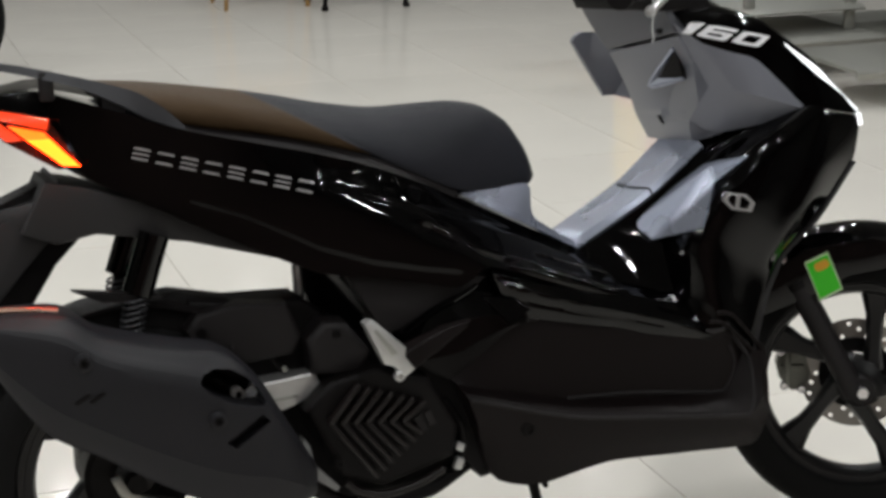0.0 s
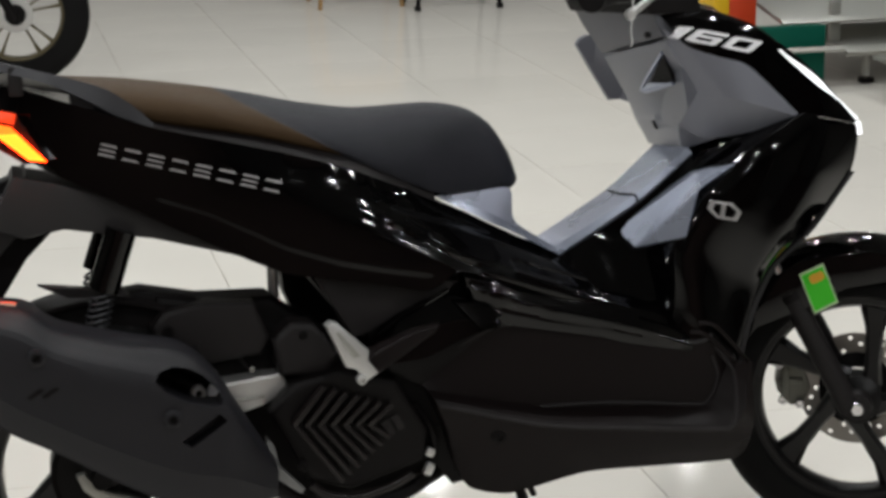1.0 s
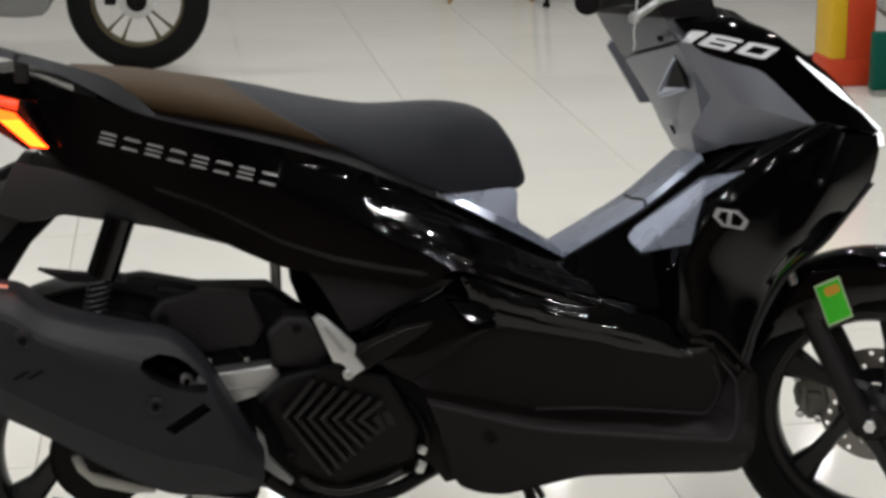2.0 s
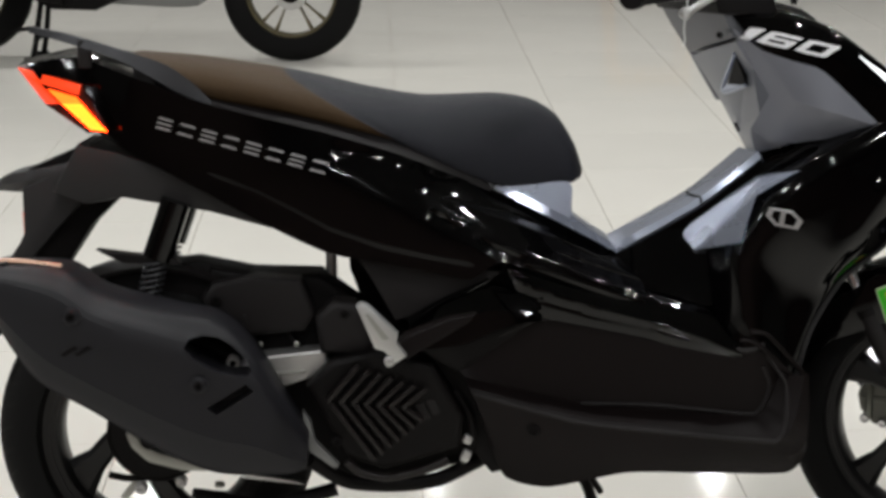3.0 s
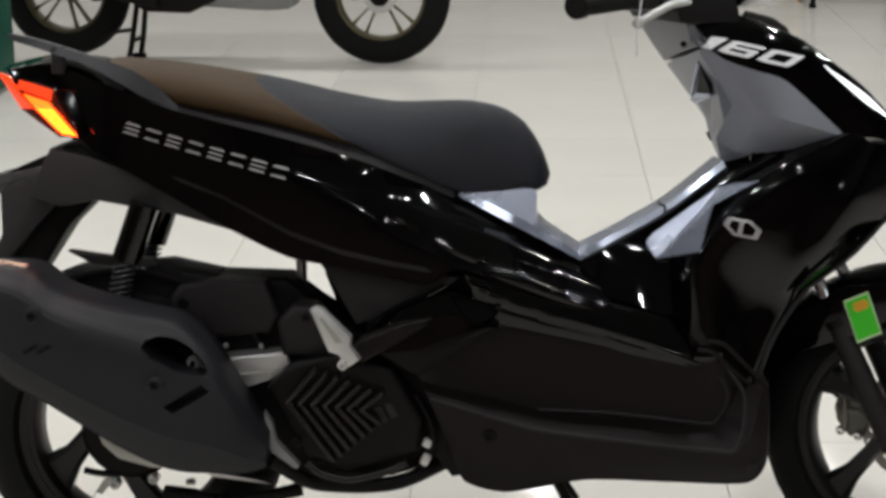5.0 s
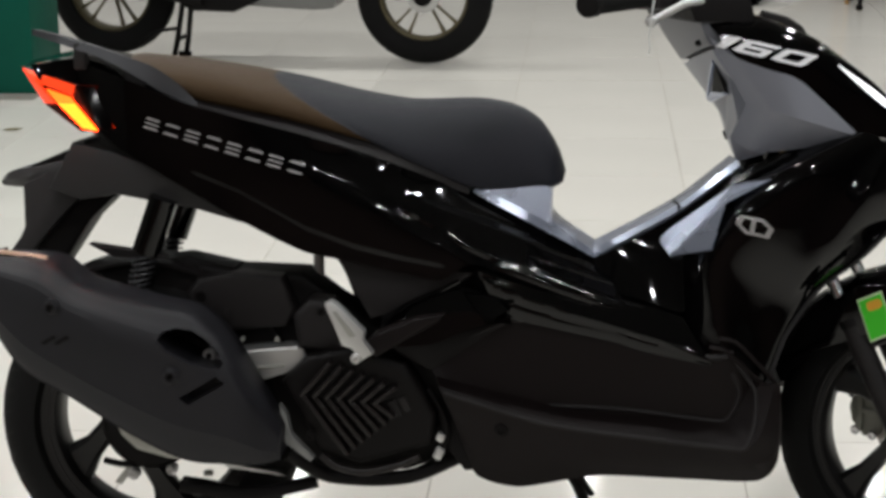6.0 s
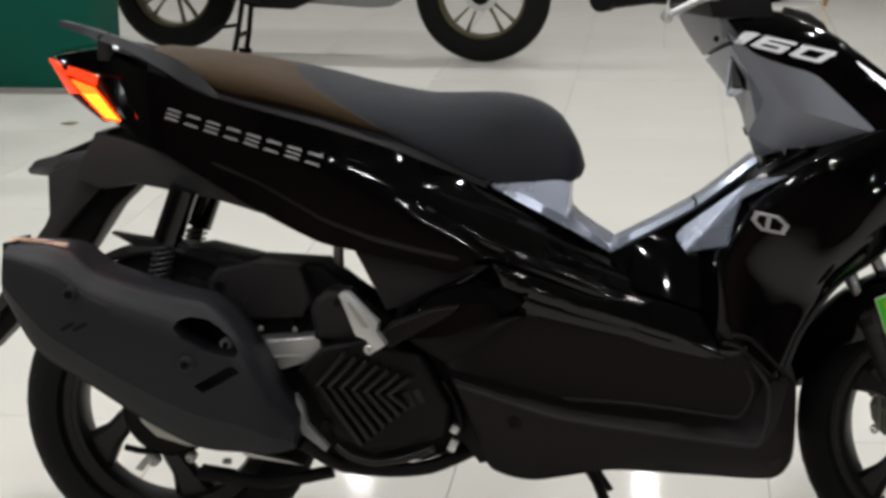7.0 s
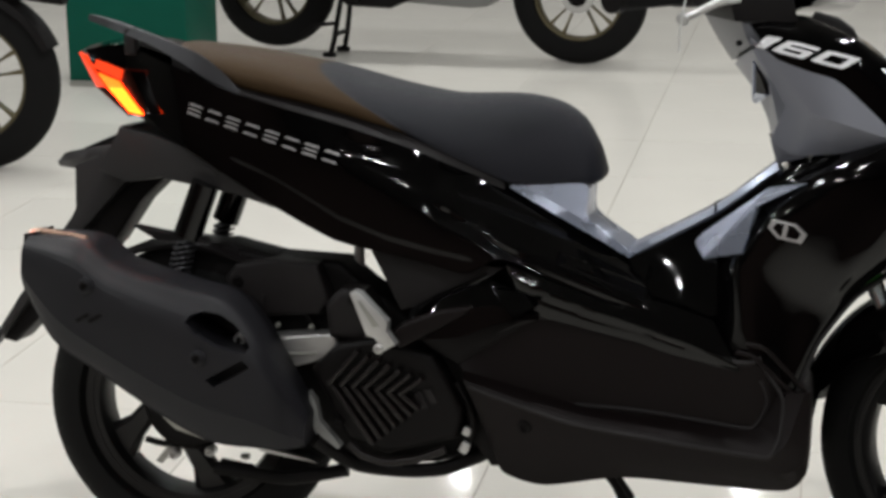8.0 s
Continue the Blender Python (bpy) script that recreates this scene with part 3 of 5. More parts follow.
part("left_shield_wing", plate([(0.929, 0.37, 0.866), (0.935, 0.37, 0.876), (0.948, 0.368, 0.883), (0.965, 0.36, 0.882), (1.03, 0.25, 0.87), (1.03, 0.25, 0.75), (1.006, 0.36, 0.762), (0.990, 0.37, 0.760), (0.957, 0.37, 0.816)], 0.012, 0.003), SHIELD_GREY, scooter)

HEAD_TOP = [(0.936, -0.074, 0.908), (0.980, -0.083, 0.874), (1.030, -0.089, 0.856), (1.080, -0.087, 0.839), (1.170, -0.073, 0.757)]
HEAD_FOLD = [(0.997, -0.070, 0.800), (1.030, -0.092, 0.793), (1.090, -0.100, 0.776), (1.172, -0.074, 0.750)]
HEAD_LOW = [(0.974, -0.037, 0.743), (1.013, -0.056, 0.722), (1.083, -0.070, 0.729), (1.164, -0.068, 0.740)]
cheek_panel = part("side_cheek", loft([HEAD_TOP, HEAD_FOLD, HEAD_LOW], 20, mirror=True, between=2), SHIELD_GREY, scooter, "dark grey faceted side panel", sharp=18)

COWL_A = [(0.982, -0.081, 0.870), (1.030, -0.087, 0.855), (1.080, -0.085, 0.838), (1.169, -0.072, 0.757), (1.230, -0.062, 0.745), (1.292, -0.042, 0.730)]
COWL_B = [(0.940, -0.072, 0.922), (1.030, -0.075, 0.919), (1.100, -0.071, 0.897), (1.150, -0.062, 0.864), (1.213, -0.058, 0.815), (1.290, -0.040, 0.735)]
COWL_C = [(0.930, -0.045, 0.934), (1.020, -0.025, 0.938), (1.100, -0.022, 0.906), (1.166, -0.025, 0.855), (1.236, -0.025, 0.797), (1.299, -0.020, 0.737)]
cowl = part("front_cowl", loft([COWL_A, COWL_B, COWL_C], 36, mirror=True, soft=9), GLOSS, scooter, "gloss black front cowl", sharp=28)
cowl_tree = skin_tree(cowl, cheek_panel)
def on_cowl(line, lift):
    return [(x, laid(cowl_tree, x, z, lift, y), z) for x, y, z in line]


drl_top = on_cowl([(1.141, -0.055, 0.862), (1.175, -0.045, 0.839), (1.212, -0.040, 0.812)], 0.002) + [(1.298, -0.024, 0.740)]
drl_low = on_cowl([(1.143, -0.064, 0.852), (1.167, -0.068, 0.824), (1.208, -0.064, 0.789)], 0.002) + [(1.294, -0.046, 0.733)]
drl_low = [tuple(Vector(p).lerp(Vector(q), k)) for p, q, k in zip(drl_top, drl_low, (0.04, 0.38, 0.50, 0.55))]
drl_mid = [tuple(Vector(p).lerp(Vector(q), 0.5) + Vector((0.0, -0.003, 0.001))) for p, q in zip(drl_top, drl_low)]
for side in (1, -1):
    edge = [drl_top, drl_mid, drl_low, [(x - 0.004, y + 0.010, z - 0.003) for x, y, z in drl_low], [(x - 0.006, y + 0.008, z - 0.005) for x, y, z in drl_top]]
    part("running_lamp", loft([e if side > 0 else flip(e) for e in edge], 16), WHITE_LAMP, scooter, "white lit running lamp strip")
part("nose_lamp", tube([(1.290, -0.044, 0.732), (1.294, -0.043, 0.712)], 0.006, 6, 8), WHITE_LAMP, scooter)

# writing
# digits in a slanted field: u along the baseline, w up
DIGITS = [[(0.025, 0.0), (0.115, 0.0), (0.115, 1.0), (0.06, 1.0), (-0.035, 0.90), (-0.035, 0.68), (0.025, 0.74)]]
for u0, u1, openings in ((0.19, 0.55, "six"), (0.63, 1.0, "ring")):
    stroke, beam = 0.085, 0.22
    DIGITS.append([(u0, 0.06), (u0 + stroke, 0.0), (u0 + stroke, 1.0), (u0, 0.94)])
    DIGITS.append([(u0 + stroke, 0.0), (u1 - 0.02, 0.0), (u1, 0.06), (u1, beam), (u0 + stroke, beam)])
    DIGITS.append([(u0 + stroke, 1 - beam), (u1, 1 - beam), (u1, 0.94), (u1 - 0.02, 1.0), (u0 + stroke, 1.0)])
    if openings == "six":
        DIGITS.append([(u0 + stroke, 0.42), (u1, 0.42), (u1, 0.56), (u1 - 0.02, 0.62), (u0 + stroke, 0.62)])
        DIGITS.append([(u1 - stroke, beam), (u1, beam), (u1, 0.42), (u1 - stroke, 0.42)])
    else:
        DIGITS.append([(u1 - stroke, beam), (u1, beam), (u1, 1 - beam), (u1 - stroke, 1 - beam)])
bm = bmesh.new()
for shape in DIGITS:
    bm.faces.new([bm.verts.new((u, w, 0)) for u, w in shape])
bmesh.ops.triangulate(bm, faces=bm.faces)
bmesh.ops.subdivide_edges(bm, edges=bm.edges[:], cuts=5, use_grid_fill=True)
bmesh.ops.triangulate(bm, faces=bm.faces)
for v in bm.verts:
    u, w = v.co.x, v.co.y
    x, z = 0.944 + 0.137 * u + 0.028 * w, 0.8925 - 0.032 * u + 0.0165 * w
    v.co = (x, laid(cowl_tree, x, z, 0.0, -0.080), z)
made = bmesh.ops.extrude_face_region(bm, geom=bm.faces[:])
for v in [g for g in made["geom"] if isinstance(g, bmesh.types.BMVert)]:
    v.co.y -= 0.004
part("model_number", bm, DECAL, cowl, "white printed number 160")

body_tree = skin_tree(body_cover)
for k in range(8):
    u0, u1 = (k + 0.06) / 8, (k + 0.80) / 8
    def spot(u, w):
        return (0.024 + 0.275 * u + 0.006 * w, 0.7635 - 0.0745 * u + 0.017 * w)
    for a, b in ((0.0, 0.18), (0.82, 1.0)) if k % 2 else ((0.0, 0.17), (0.42, 0.56), (0.83, 1.0)):
        part("name_bar", decal(body_tree, [[spot(u0, a), spot(u1, a), spot(u1 - 0.01, b), spot(u0 + 0.01, b)]], 0.004), LETTER, body_cover, "plain silver lettering bar" if k == 0 else "")
hexagon = [(0.979, 0.619), (0.986, 0.632), (1.022, 0.625), (1.039, 0.609), (1.031, 0.595), (0.994, 0.603)]
ring = []
for i in range(6):
    (ax, az), (bx, bz) = hexagon[i], hexagon[(i + 1) % 6]
    cx, cz = 1.008, 0.614
    ring.append([(ax, az), (bx, bz), (cx + (bx - cx) * 0.72, cz + (bz - cz) * 0.72), (cx + (ax - cx) * 0.72, cz + (az - cz) * 0.72)])
ring.append([(1.004, 0.625), (1.011, 0.624), (1.007, 0.601), (1.000, 0.603)])
for k, shape in enumerate(ring):
    part("side_badge", decal(shield_tree, [shape], 0.003), LETTER, shield, "plain silver badge outline" if k == 0 else "")

# tail
for side in (1, -1):
    def s(row):
        return row if side > 0 else flip(row)
    def lens(points, out):
        return s([(x, -0.010 - 1.16 * (x + 0.203) + 3.18 * (x + 0.203) ** 2 - out, z) for x, z in points])
    lamp = part("tail_lamp", plate(lens([(-0.203, 0.852), (-0.088, 0.828), (-0.046, 0.757), (-0.080, 0.754), (-0.152, 0.796)], 0.0), 0.03 * side, 0.003), SMOKE, scooter, "red and smoked tail lamp lens")
    part("red_bar", plate(lens([(-0.203, 0.853), (-0.088, 0.829), (-0.092, 0.813), (-0.160, 0.830)], 0.005), 0.012 * side, 0.002), RED_LENS, lamp, "lit red lens bar")
    part("red_bar", plate(lens([(-0.203, 0.852), (-0.161, 0.829), (-0.126, 0.799), (-0.150, 0.797)], 0.005), 0.012 * side, 0.002), RED_LENS, lamp, "lit red lens bar")
    part("turn_lens", plate(lens([(-0.146, 0.821), (-0.096, 0.810), (-0.088, 0.800), (-0.121, 0.799)], 0.004), 0.012 * side, 0.002), ORANGE_LENS, lamp, "lit orange turn signal")
    part("turn_lens", plate(lens([(-0.121, 0.799), (-0.088, 0.800), (-0.072, 0.782), (-0.048, 0.757), (-0.074, 0.760), (-0.100, 0.782)], 0.0045), 0.012 * side, 0.002), AMBER_LENS, lamp, "brightly lit amber turn signal")
    rail_top = s([(-0.181, -0.020, 0.918), (-0.124, -0.062, 0.909), (-0.041, -0.092, 0.888), (0.043, -0.102, 0.861), (0.088, -0.102, 0.829), (0.116, -0.102, 0.800)])
    rail_low = s([(-0.181, -0.022, 0.908), (-0.124, -0.066, 0.896), (-0.041, -0.097, 0.872), (0.020, -0.106, 0.842), (0.060, -0.106, 0.818), (0.112, -0.104, 0.798)])
    rail_in = s([(-0.172, -0.002, 0.908), (-0.112, -0.040, 0.896), (-0.034, -0.066, 0.868), (0.022, -0.076, 0.836), (0.060, -0.080, 0.815), (0.112, -0.090, 0.799)])
    rail_up = s([(-0.172, 0.0, 0.916), (-0.112, -0.038, 0.906), (-0.034, -0.064, 0.884), (0.040, -0.074, 0.856), (0.084, -0.078, 0.824), (0.112, -0.090, 0.802)])
    if side < 0:
        rail_top, rail_low, rail_in, rail_up = [[(x, y - 0.02, z - 0.055) for x, y, z in r] for r in (rail_top, rail_low, rail_in, rail_up)]
    part("grab_rail", loft([rail_top, rail_low, rail_in, rail_up], 24), RAIL_GREY, scooter, "dark grey passenger grab rail", sharp=40)
    if side > 0:
        part("rail_support", plate([(-0.010, -0.088, 0.860), (0.026, -0.094, 0.846), (0.030, -0.094, 0.812), (0.010, -0.092, 0.806), (-0.004, -0.090, 0.820)], 0.018, 0.004), MATTE, scooter, "black block under the grab rail")
    part("rail_bracket", box((-0.085, middle(0.876) - 0.107 * side, 0.876 if side > 0 else 0.83), (0.022, 0.02, 0.045), 0.004), MATTE, scooter)
part("tail_top_cover", loft([[(-0.204, 0.0, 0.855), (-0.1, -0.066, 0.874), (0.0, -0.075, 0.85)], [(-0.196, 0.03, 0.864), (-0.1, 0.03, 0.884), (0.0, 0.03, 0.87)],
                             [(-0.204, 0.06, 0.855), (-0.1, 0.12, 0.874), (0.0, 0.14, 0.85)]], 12), GLOSS, scooter)

# rear mudguard
part("tail_under_cover", plate(flat([(-0.10, 0.735), (-0.04, 0.722), (0.031, 0.698), (0.200, 0.610), (0.300, 0.570), (0.20, 0.600), (0.106, 0.626), (-0.03, 0.650), (-0.09, 0.64), (-0.14, 0.66)], -0.09), 0.18, 0.006), GUARD, scooter)
part("mudguard_inner", plate(flat([(-0.190, 0.690), (-0.095, 0.73), (-0.03, 0.668), (-0.036, 0.650), (-0.088, 0.600), (-0.140, 0.523), (-0.240, 0.425),
                                   (-0.325, 0.340), (-0.350, 0.345), (-0.290, 0.430), (-0.230, 0.520), (-0.186, 0.580), (-0.186, 0.648)], -0.030), 0.075, 0.006), DARK, scooter)
part("mudguard_arm", plate(flat([(-0.195, 0.662), (-0.110, 0.700), (-0.050, 0.678), (-0.073, 0.655), (-0.100, 0.640), (-0.140, 0.598), (-0.200, 0.530), (-0.300, 0.405), (-0.352, 0.337),
                                 (-0.366, 0.332), (-0.306, 0.422), (-0.244, 0.517), (-0.203, 0.573), (-0.195, 0.590)], -0.058), 0.03, 0.005), GUARD, scooter)
part("mudguard_top", loft([[(-0.246, 0.006, 0.668), (-0.222, -0.022, 0.681), (-0.119, -0.063, 0.703), (-0.080, -0.080, 0.736)], [(-0.252, 0.004, 0.660), (-0.215, -0.030, 0.668), (-0.125, -0.068, 0.690), (-0.085, -0.082, 0.715)],
                           [(-0.250, 0.006, 0.652), (-0.195, -0.032, 0.654), (-0.129, -0.065, 0.669), (-0.090, -0.078, 0.690)]], 20, mirror=True), GUARD, scooter, "grey-black mudguard lip under the tail lamp")
# No lamp, yet its lens material glows, in place of light thrown back.
part("reflector", box((-0.196, 0.0, 0.60), (0.012, 0.05, 0.045), 0.003), RED_LENS, scooter)


# ---- wheels ----
def wheel(centre, radius, half, first, parent, rim_mat, spokes=5, inner=0.1545, move=None, bead=0.0, swirl=0.0):
    """A tyre with dark strips for its tread, a rim, tapered spokes and a hub about the y axis."""
    bead = bead or inner + 0.024
    prof = []
    for k in range(13):
        a = math.pi * k / 12
        y, h = math.cos(a) * half, math.sin(a) ** 0.75
        prof.append((bead + (radius - bead) * h, -y))
    prof += [(bead - 0.006, half * 0.7), (bead - 0.006, -half * 0.7)]
    bm = turned(prof, centre, 96)
    tyre = part("tyre", bm, RUBBER, parent, "black rubber tyre", sharp=50, move=move)
    # Strips just above the rubber; the grooves' shade is their dark colour.
    grooves = bmesh.new()
    for i in range(40):
        for side in (1, -1):
            strip = []
            for k in range(7):
                p = math.pi * (0.16 + 0.27 * k / 6)
                a = radians(i * 9 + (4.5 if side > 0 else 0) + 5 * k / 6)
                r = bead + (radius - bead) * math.sin(p) ** 0.75 + 0.0005
                y = -side * math.cos(p) * half
                strip.append([grooves.verts.new((centre[0] + r * math.cos(a + d), centre[1] + y * 1.003, centre[2] + r * math.sin(a + d))) for d in (-0.009, 0.009)])
            for (q, s), (u, v) in zip(strip, strip[1:]):
                grooves.faces.new((q, s, v, u))
    tagged(part("tread_pattern", grooves, DARK, tyre, "dark strips laid on for the tread grooves", move=move), kind="stuff")
    w = half * 0.72
    rim = part("rim", turned([(inner, -w * 0.55), (inner + 0.006, -w * 0.9), (bead, -w), (bead + 0.003, -w), (bead + 0.003, -w * 0.85), (bead - 0.004, -w * 0.8),
                              (inner + 0.012, -w * 0.4), (inner + 0.012, w * 0.4), (bead - 0.004, w * 0.8), (bead + 0.003, w * 0.85), (bead + 0.003, w), (bead, w),
                              (inner + 0.006, w * 0.9), (inner, w * 0.55)], centre, 72), rim_mat, parent, sharp=35, move=move)
    for i in range(spokes):
        a = radians(first + 360 / spokes * i if spokes < 8 else first + 72 * (i // 2) + (11 if i % 2 else -11))
        bm = bmesh.new()
        wide = (0.042 if swirl > 0.03 else 0.032) if spokes < 8 else 0.010
        rows = []
        for r, hw, hy in ((0.03, wide * 0.55, 0.026), (0.07, wide * 0.42, 0.02), (inner * 0.75, wide * 0.5, 0.015), (inner + 0.006, wide * 0.95, 0.017)):
            rows.append([bm.verts.new((r, y, z - swirl * max(0.0, 1 - r / inner))) for y, z in ((-hy, -hw * 0.6), (-hy, hw * 0.6), (-hy * 0.5, hw), (hy * 0.5, hw), (hy, hw * 0.6), (hy, -hw * 0.6), (hy * 0.5, -hw), (-hy * 0.5, -hw))])
        for p, q in zip(rows, rows[1:]):
            for k in range(8):
                bm.faces.new((p[k], p[(k + 1) % 8], q[(k + 1) % 8], q[k]))
        bm.faces.new(rows[0])
        bm.faces.new(list(reversed(rows[-1])))
        bmesh.ops.transform(bm, matrix=Matrix.Translation(centre) @ Matrix.Rotation(-a, 4, "Y"), verts=bm.verts)
        part("spoke", bm, rim_mat, rim, sharp=30, move=move)
    for r_line in ((bead + inner) / 2, bead - 0.004):
        part("rim_line", turned([(r_line - 0.0015, -w * 0.98), (r_line + 0.0015, -w * 0.98), (r_line + 0.0015, -w * 0.9), (r_line - 0.0015, -w * 0.9)], centre, 72), rim_mat, rim, move=move)
    part("hub", turned([(0, -0.05), (0.022, -0.05), (0.03, -0.04), (0.042, -0.03), (0.042, 0.03), (0.03, 0.05), (0, 0.05)], centre, 32), rim_mat, rim, move=move)
    return tyre, rim


REAR = (0.008, -0.025, 0.259)
wheel(REAR, 0.2605, 0.056, 213, scooter, RIM_BLACK, inner=0.157, bead=0.192, swirl=0.05)
part("brake_drum", turned([(0.02, -0.034), (0.076, -0.034), (0.084, -0.026), (0.084, 0.04), (0.02, 0.04)], REAR, 32), DARK, scooter)
part("rear_hugger", turned([(0.272, -0.06), (0.278, -0.062), (0.286, -0.03), (0.286, 0.03), (0.278, 0.062), (0.272, 0.06), (0.278, 0.03), (0.278, -0.03)], REAR, 24, 25, 118), MATTE, scooter)

# rear shock absorbers
for y in (-0.10, 0.10):
    shock = part("shock_absorber", tube([(0.055, y, 0.645), (0.022, y, 0.555)], 0.024, 6, 16), GLOSS, scooter, "black rear shock absorber")
    part("shock_rod", tube([(0.024, y, 0.56), (-0.006, y, 0.43)], 0.011, 6, 10), DARK, shock)
    coil = []
    for i in range(133):
        u = i / 132
        c = Vector((0.022, y, 0.555)).lerp(Vector((-0.003, y, 0.452)), u)
        a = u * 2 * math.pi * 11
        coil.append(c + Vector((math.cos(a) * 0.019, math.sin(a) * 0.019, math.cos(a) * 0.005)))
    part("spring", tube(coil, 0.0024, 260, 8), RAIL_GREY, shock)
    part("lower_mount", tube([(-0.006, y - 0.02, 0.435), (-0.006, y + 0.02, 0.435)], 0.016, 4, 14), DARK, shock)
part("wing_guard", plate([(-0.075, -0.10, 0.568), (-0.02, -0.11, 0.562), (0.05, -0.11, 0.555), (0.06, -0.11, 0.545), (-0.03, -0.11, 0.548)], 0.03, 0.002), MATTE, scooter)

# engine
part("engine_block", plate(flat([(0.10, 0.535), (0.165, 0.524), (0.279, 0.520), (0.325, 0.484), (0.40, 0.435), (0.50, 0.36), (0.53, 0.29), (0.53, 0.215), (0.45, 0.188), (0.33, 0.182), (0.20, 0.205), (0.13, 0.27), (0.09, 0.40)], -0.075), 0.09, 0.012, 3), DARK, scooter, "black engine block")
part("engine_top_cover", plate(flat([(-0.108, 0.500), (-0.06, 0.522), (-0.019, 0.534), (0.081, 0.545), (0.165, 0.527), (0.20, 0.44), (0.06, 0.44), (-0.05, 0.48)], -0.07), 0.07, 0.01), DARK, scooter)
# Dark filler added to keep the space between engine and belly black.
part("lower_frame_filler", plate(flat([(0.43, 0.43), (0.50, 0.40), (0.575, 0.36), (0.585, 0.25), (0.60, 0.21), (0.55, 0.20), (0.51, 0.25), (0.50, 0.32)], -0.12), 0.24, 0.006), DARK, scooter)
airbox = part("air_cleaner_case", plate([(0.090, -0.11, 0.491), (0.109, -0.11, 0.515), (0.175, -0.112, 0.524), (0.249, -0.112, 0.520), (0.272, -0.112, 0.464), (0.256, -0.112, 0.436),
                             (0.154, -0.11, 0.426), (0.107, -0.11, 0.449)], 0.06, 0.010, 3), MATTE, scooter, "black plastic air cleaner case")
part("case_screw", bolt(0.114, -0.111, 0.486, 0.009, 0.005), DARK, airbox)
part("case_rib", box((0.158, -0.113, 0.455), (0.006, 0.006, 0.02), 0.002), MATTE, airbox)
part("starter_cover", plate([(0.271, -0.140, 0.461), (0.299, -0.140, 0.489), (0.336, -0.142, 0.485), (0.372, -0.142, 0.434), (0.353, -0.142, 0.397), (0.279, -0.140, 0.405)], 0.06, 0.012, 3), MATTE, scooter)
part("cover_screw", bolt(0.318, -0.141, 0.468, 0.007, 0.004), DARK, scooter)
part("crankcase", plate([(0.112, -0.125, 0.390), (0.200, -0.125, 0.400), (0.286, -0.127, 0.408), (0.292, -0.127, 0.386), (0.276, -0.125, 0.366), (0.222, -0.125, 0.350), (0.16, -0.120, 0.346)], 0.07, 0.006, 3), ALLOY, scooter, "bare cast aluminium crankcase")
part("case_rib", box((0.205, -0.127, 0.3705), (0.10, 0.006, 0.005), 0.002, Matrix.Rotation(radians(-4), 4, "Y")), STEEL, scooter)
for bx in (0.182, 0.240):
    part("case_bolt", bolt(bx, -0.108, 0.414, 0.0042, 0.005), STEEL, scooter)
FAN = [(0.255, -0.165, 0.356), (0.297, -0.170, 0.398), (0.367, -0.178, 0.414), (0.456, -0.168, 0.390), (0.507, -0.155, 0.304), (0.497, -0.150, 0.251), (0.379, -0.150, 0.216), (0.314, -0.152, 0.239)]
fan = part("fan_cover", plate(FAN, 0.08, 0.014, 3), DARK, scooter, "black radiator fan cover with chevron louvres")
part("case_guard", plate([(0.250, -0.158, 0.316), (0.262, -0.158, 0.300), (0.268, -0.158, 0.268), (0.306, -0.158, 0.228), (0.300, -0.158, 0.221), (0.260, -0.158, 0.250), (0.252, -0.158, 0.285)], 0.02, 0.003), BODY_GREY, scooter, "bare metal crankcase guard")
part("cover_lip", tube([(0.318, -0.150, 0.232), (0.340, -0.152, 0.214), (0.385, -0.152, 0.205), (0.44, -0.150, 0.216), (0.478, -0.148, 0.232)], 0.007, 20, 10), FANPLASTIC, fan)
part("cover_screw", bolt(0.303, -0.166, 0.268, 0.008, 0.006), DARK, fan)
fan_tree = skin_tree(fan)
for k in range(7):
    apex = (0.291 + 0.0195 * k, 0.338 - 0.002 * k)
    for end in ((0.338 + 0.0175 * k, 0.392 - 0.0065 * k), (0.363 + 0.0125 * k, 0.240 + 0.0105 * k)):
        cx, cz = (apex[0] + end[0]) / 2, (apex[1] + end[1]) / 2
        d = Vector((end[0] - apex[0], 0, end[1] - apex[1]))
        turn = Matrix.Rotation(-math.atan2(d.z, d.x), 4, "Y")
        part("louvre", box((cx, laid(fan_tree, cx, cz, 0.007, -0.165), cz), (d.length + 0.003, 0.022, 0.0075), 0.002, turn), FANPLASTIC, fan)
part("fan_emblem", decal(fan_tree, [[(0.428, 0.325), (0.440, 0.329), (0.452, 0.303), (0.440, 0.299)], [(0.445, 0.332), (0.456, 0.335), (0.467, 0.312), (0.456, 0.308)]], 0.003), MATTE, fan)
part("swing_arm", plate([(-0.038, -0.1, 0.268), (-0.025, -0.1, 0.271), (-0.011, -0.1, 0.248), (0.017, -0.1, 0.236), (0.073, -0.1, 0.218), (0.09, -0.1, 0.213), (0.09, -0.1, 0.204), (0.052, -0.1, 0.206), (-0.003, -0.1, 0.221), (-0.029, -0.1, 0.245)], 0.02, 0.003), STEEL, scooter, "bare aluminium swing arm edge")
part("swing_arm_end", plate([(0.144, -0.1, 0.201), (0.232, -0.1, 0.186), (0.250, -0.1, 0.180), (0.148, -0.1, 0.193)], 0.02, 0.001), ALLOY, scooter)
part("transmission_case", plate(flat([(-0.07, 0.30), (0.0, 0.33), (0.20, 0.36), (0.34, 0.30), (0.34, 0.21), (0.20, 0.19), (0.0, 0.20), (-0.07, 0.23)], 0.06), 0.09, 0.02), DARK, scooter)
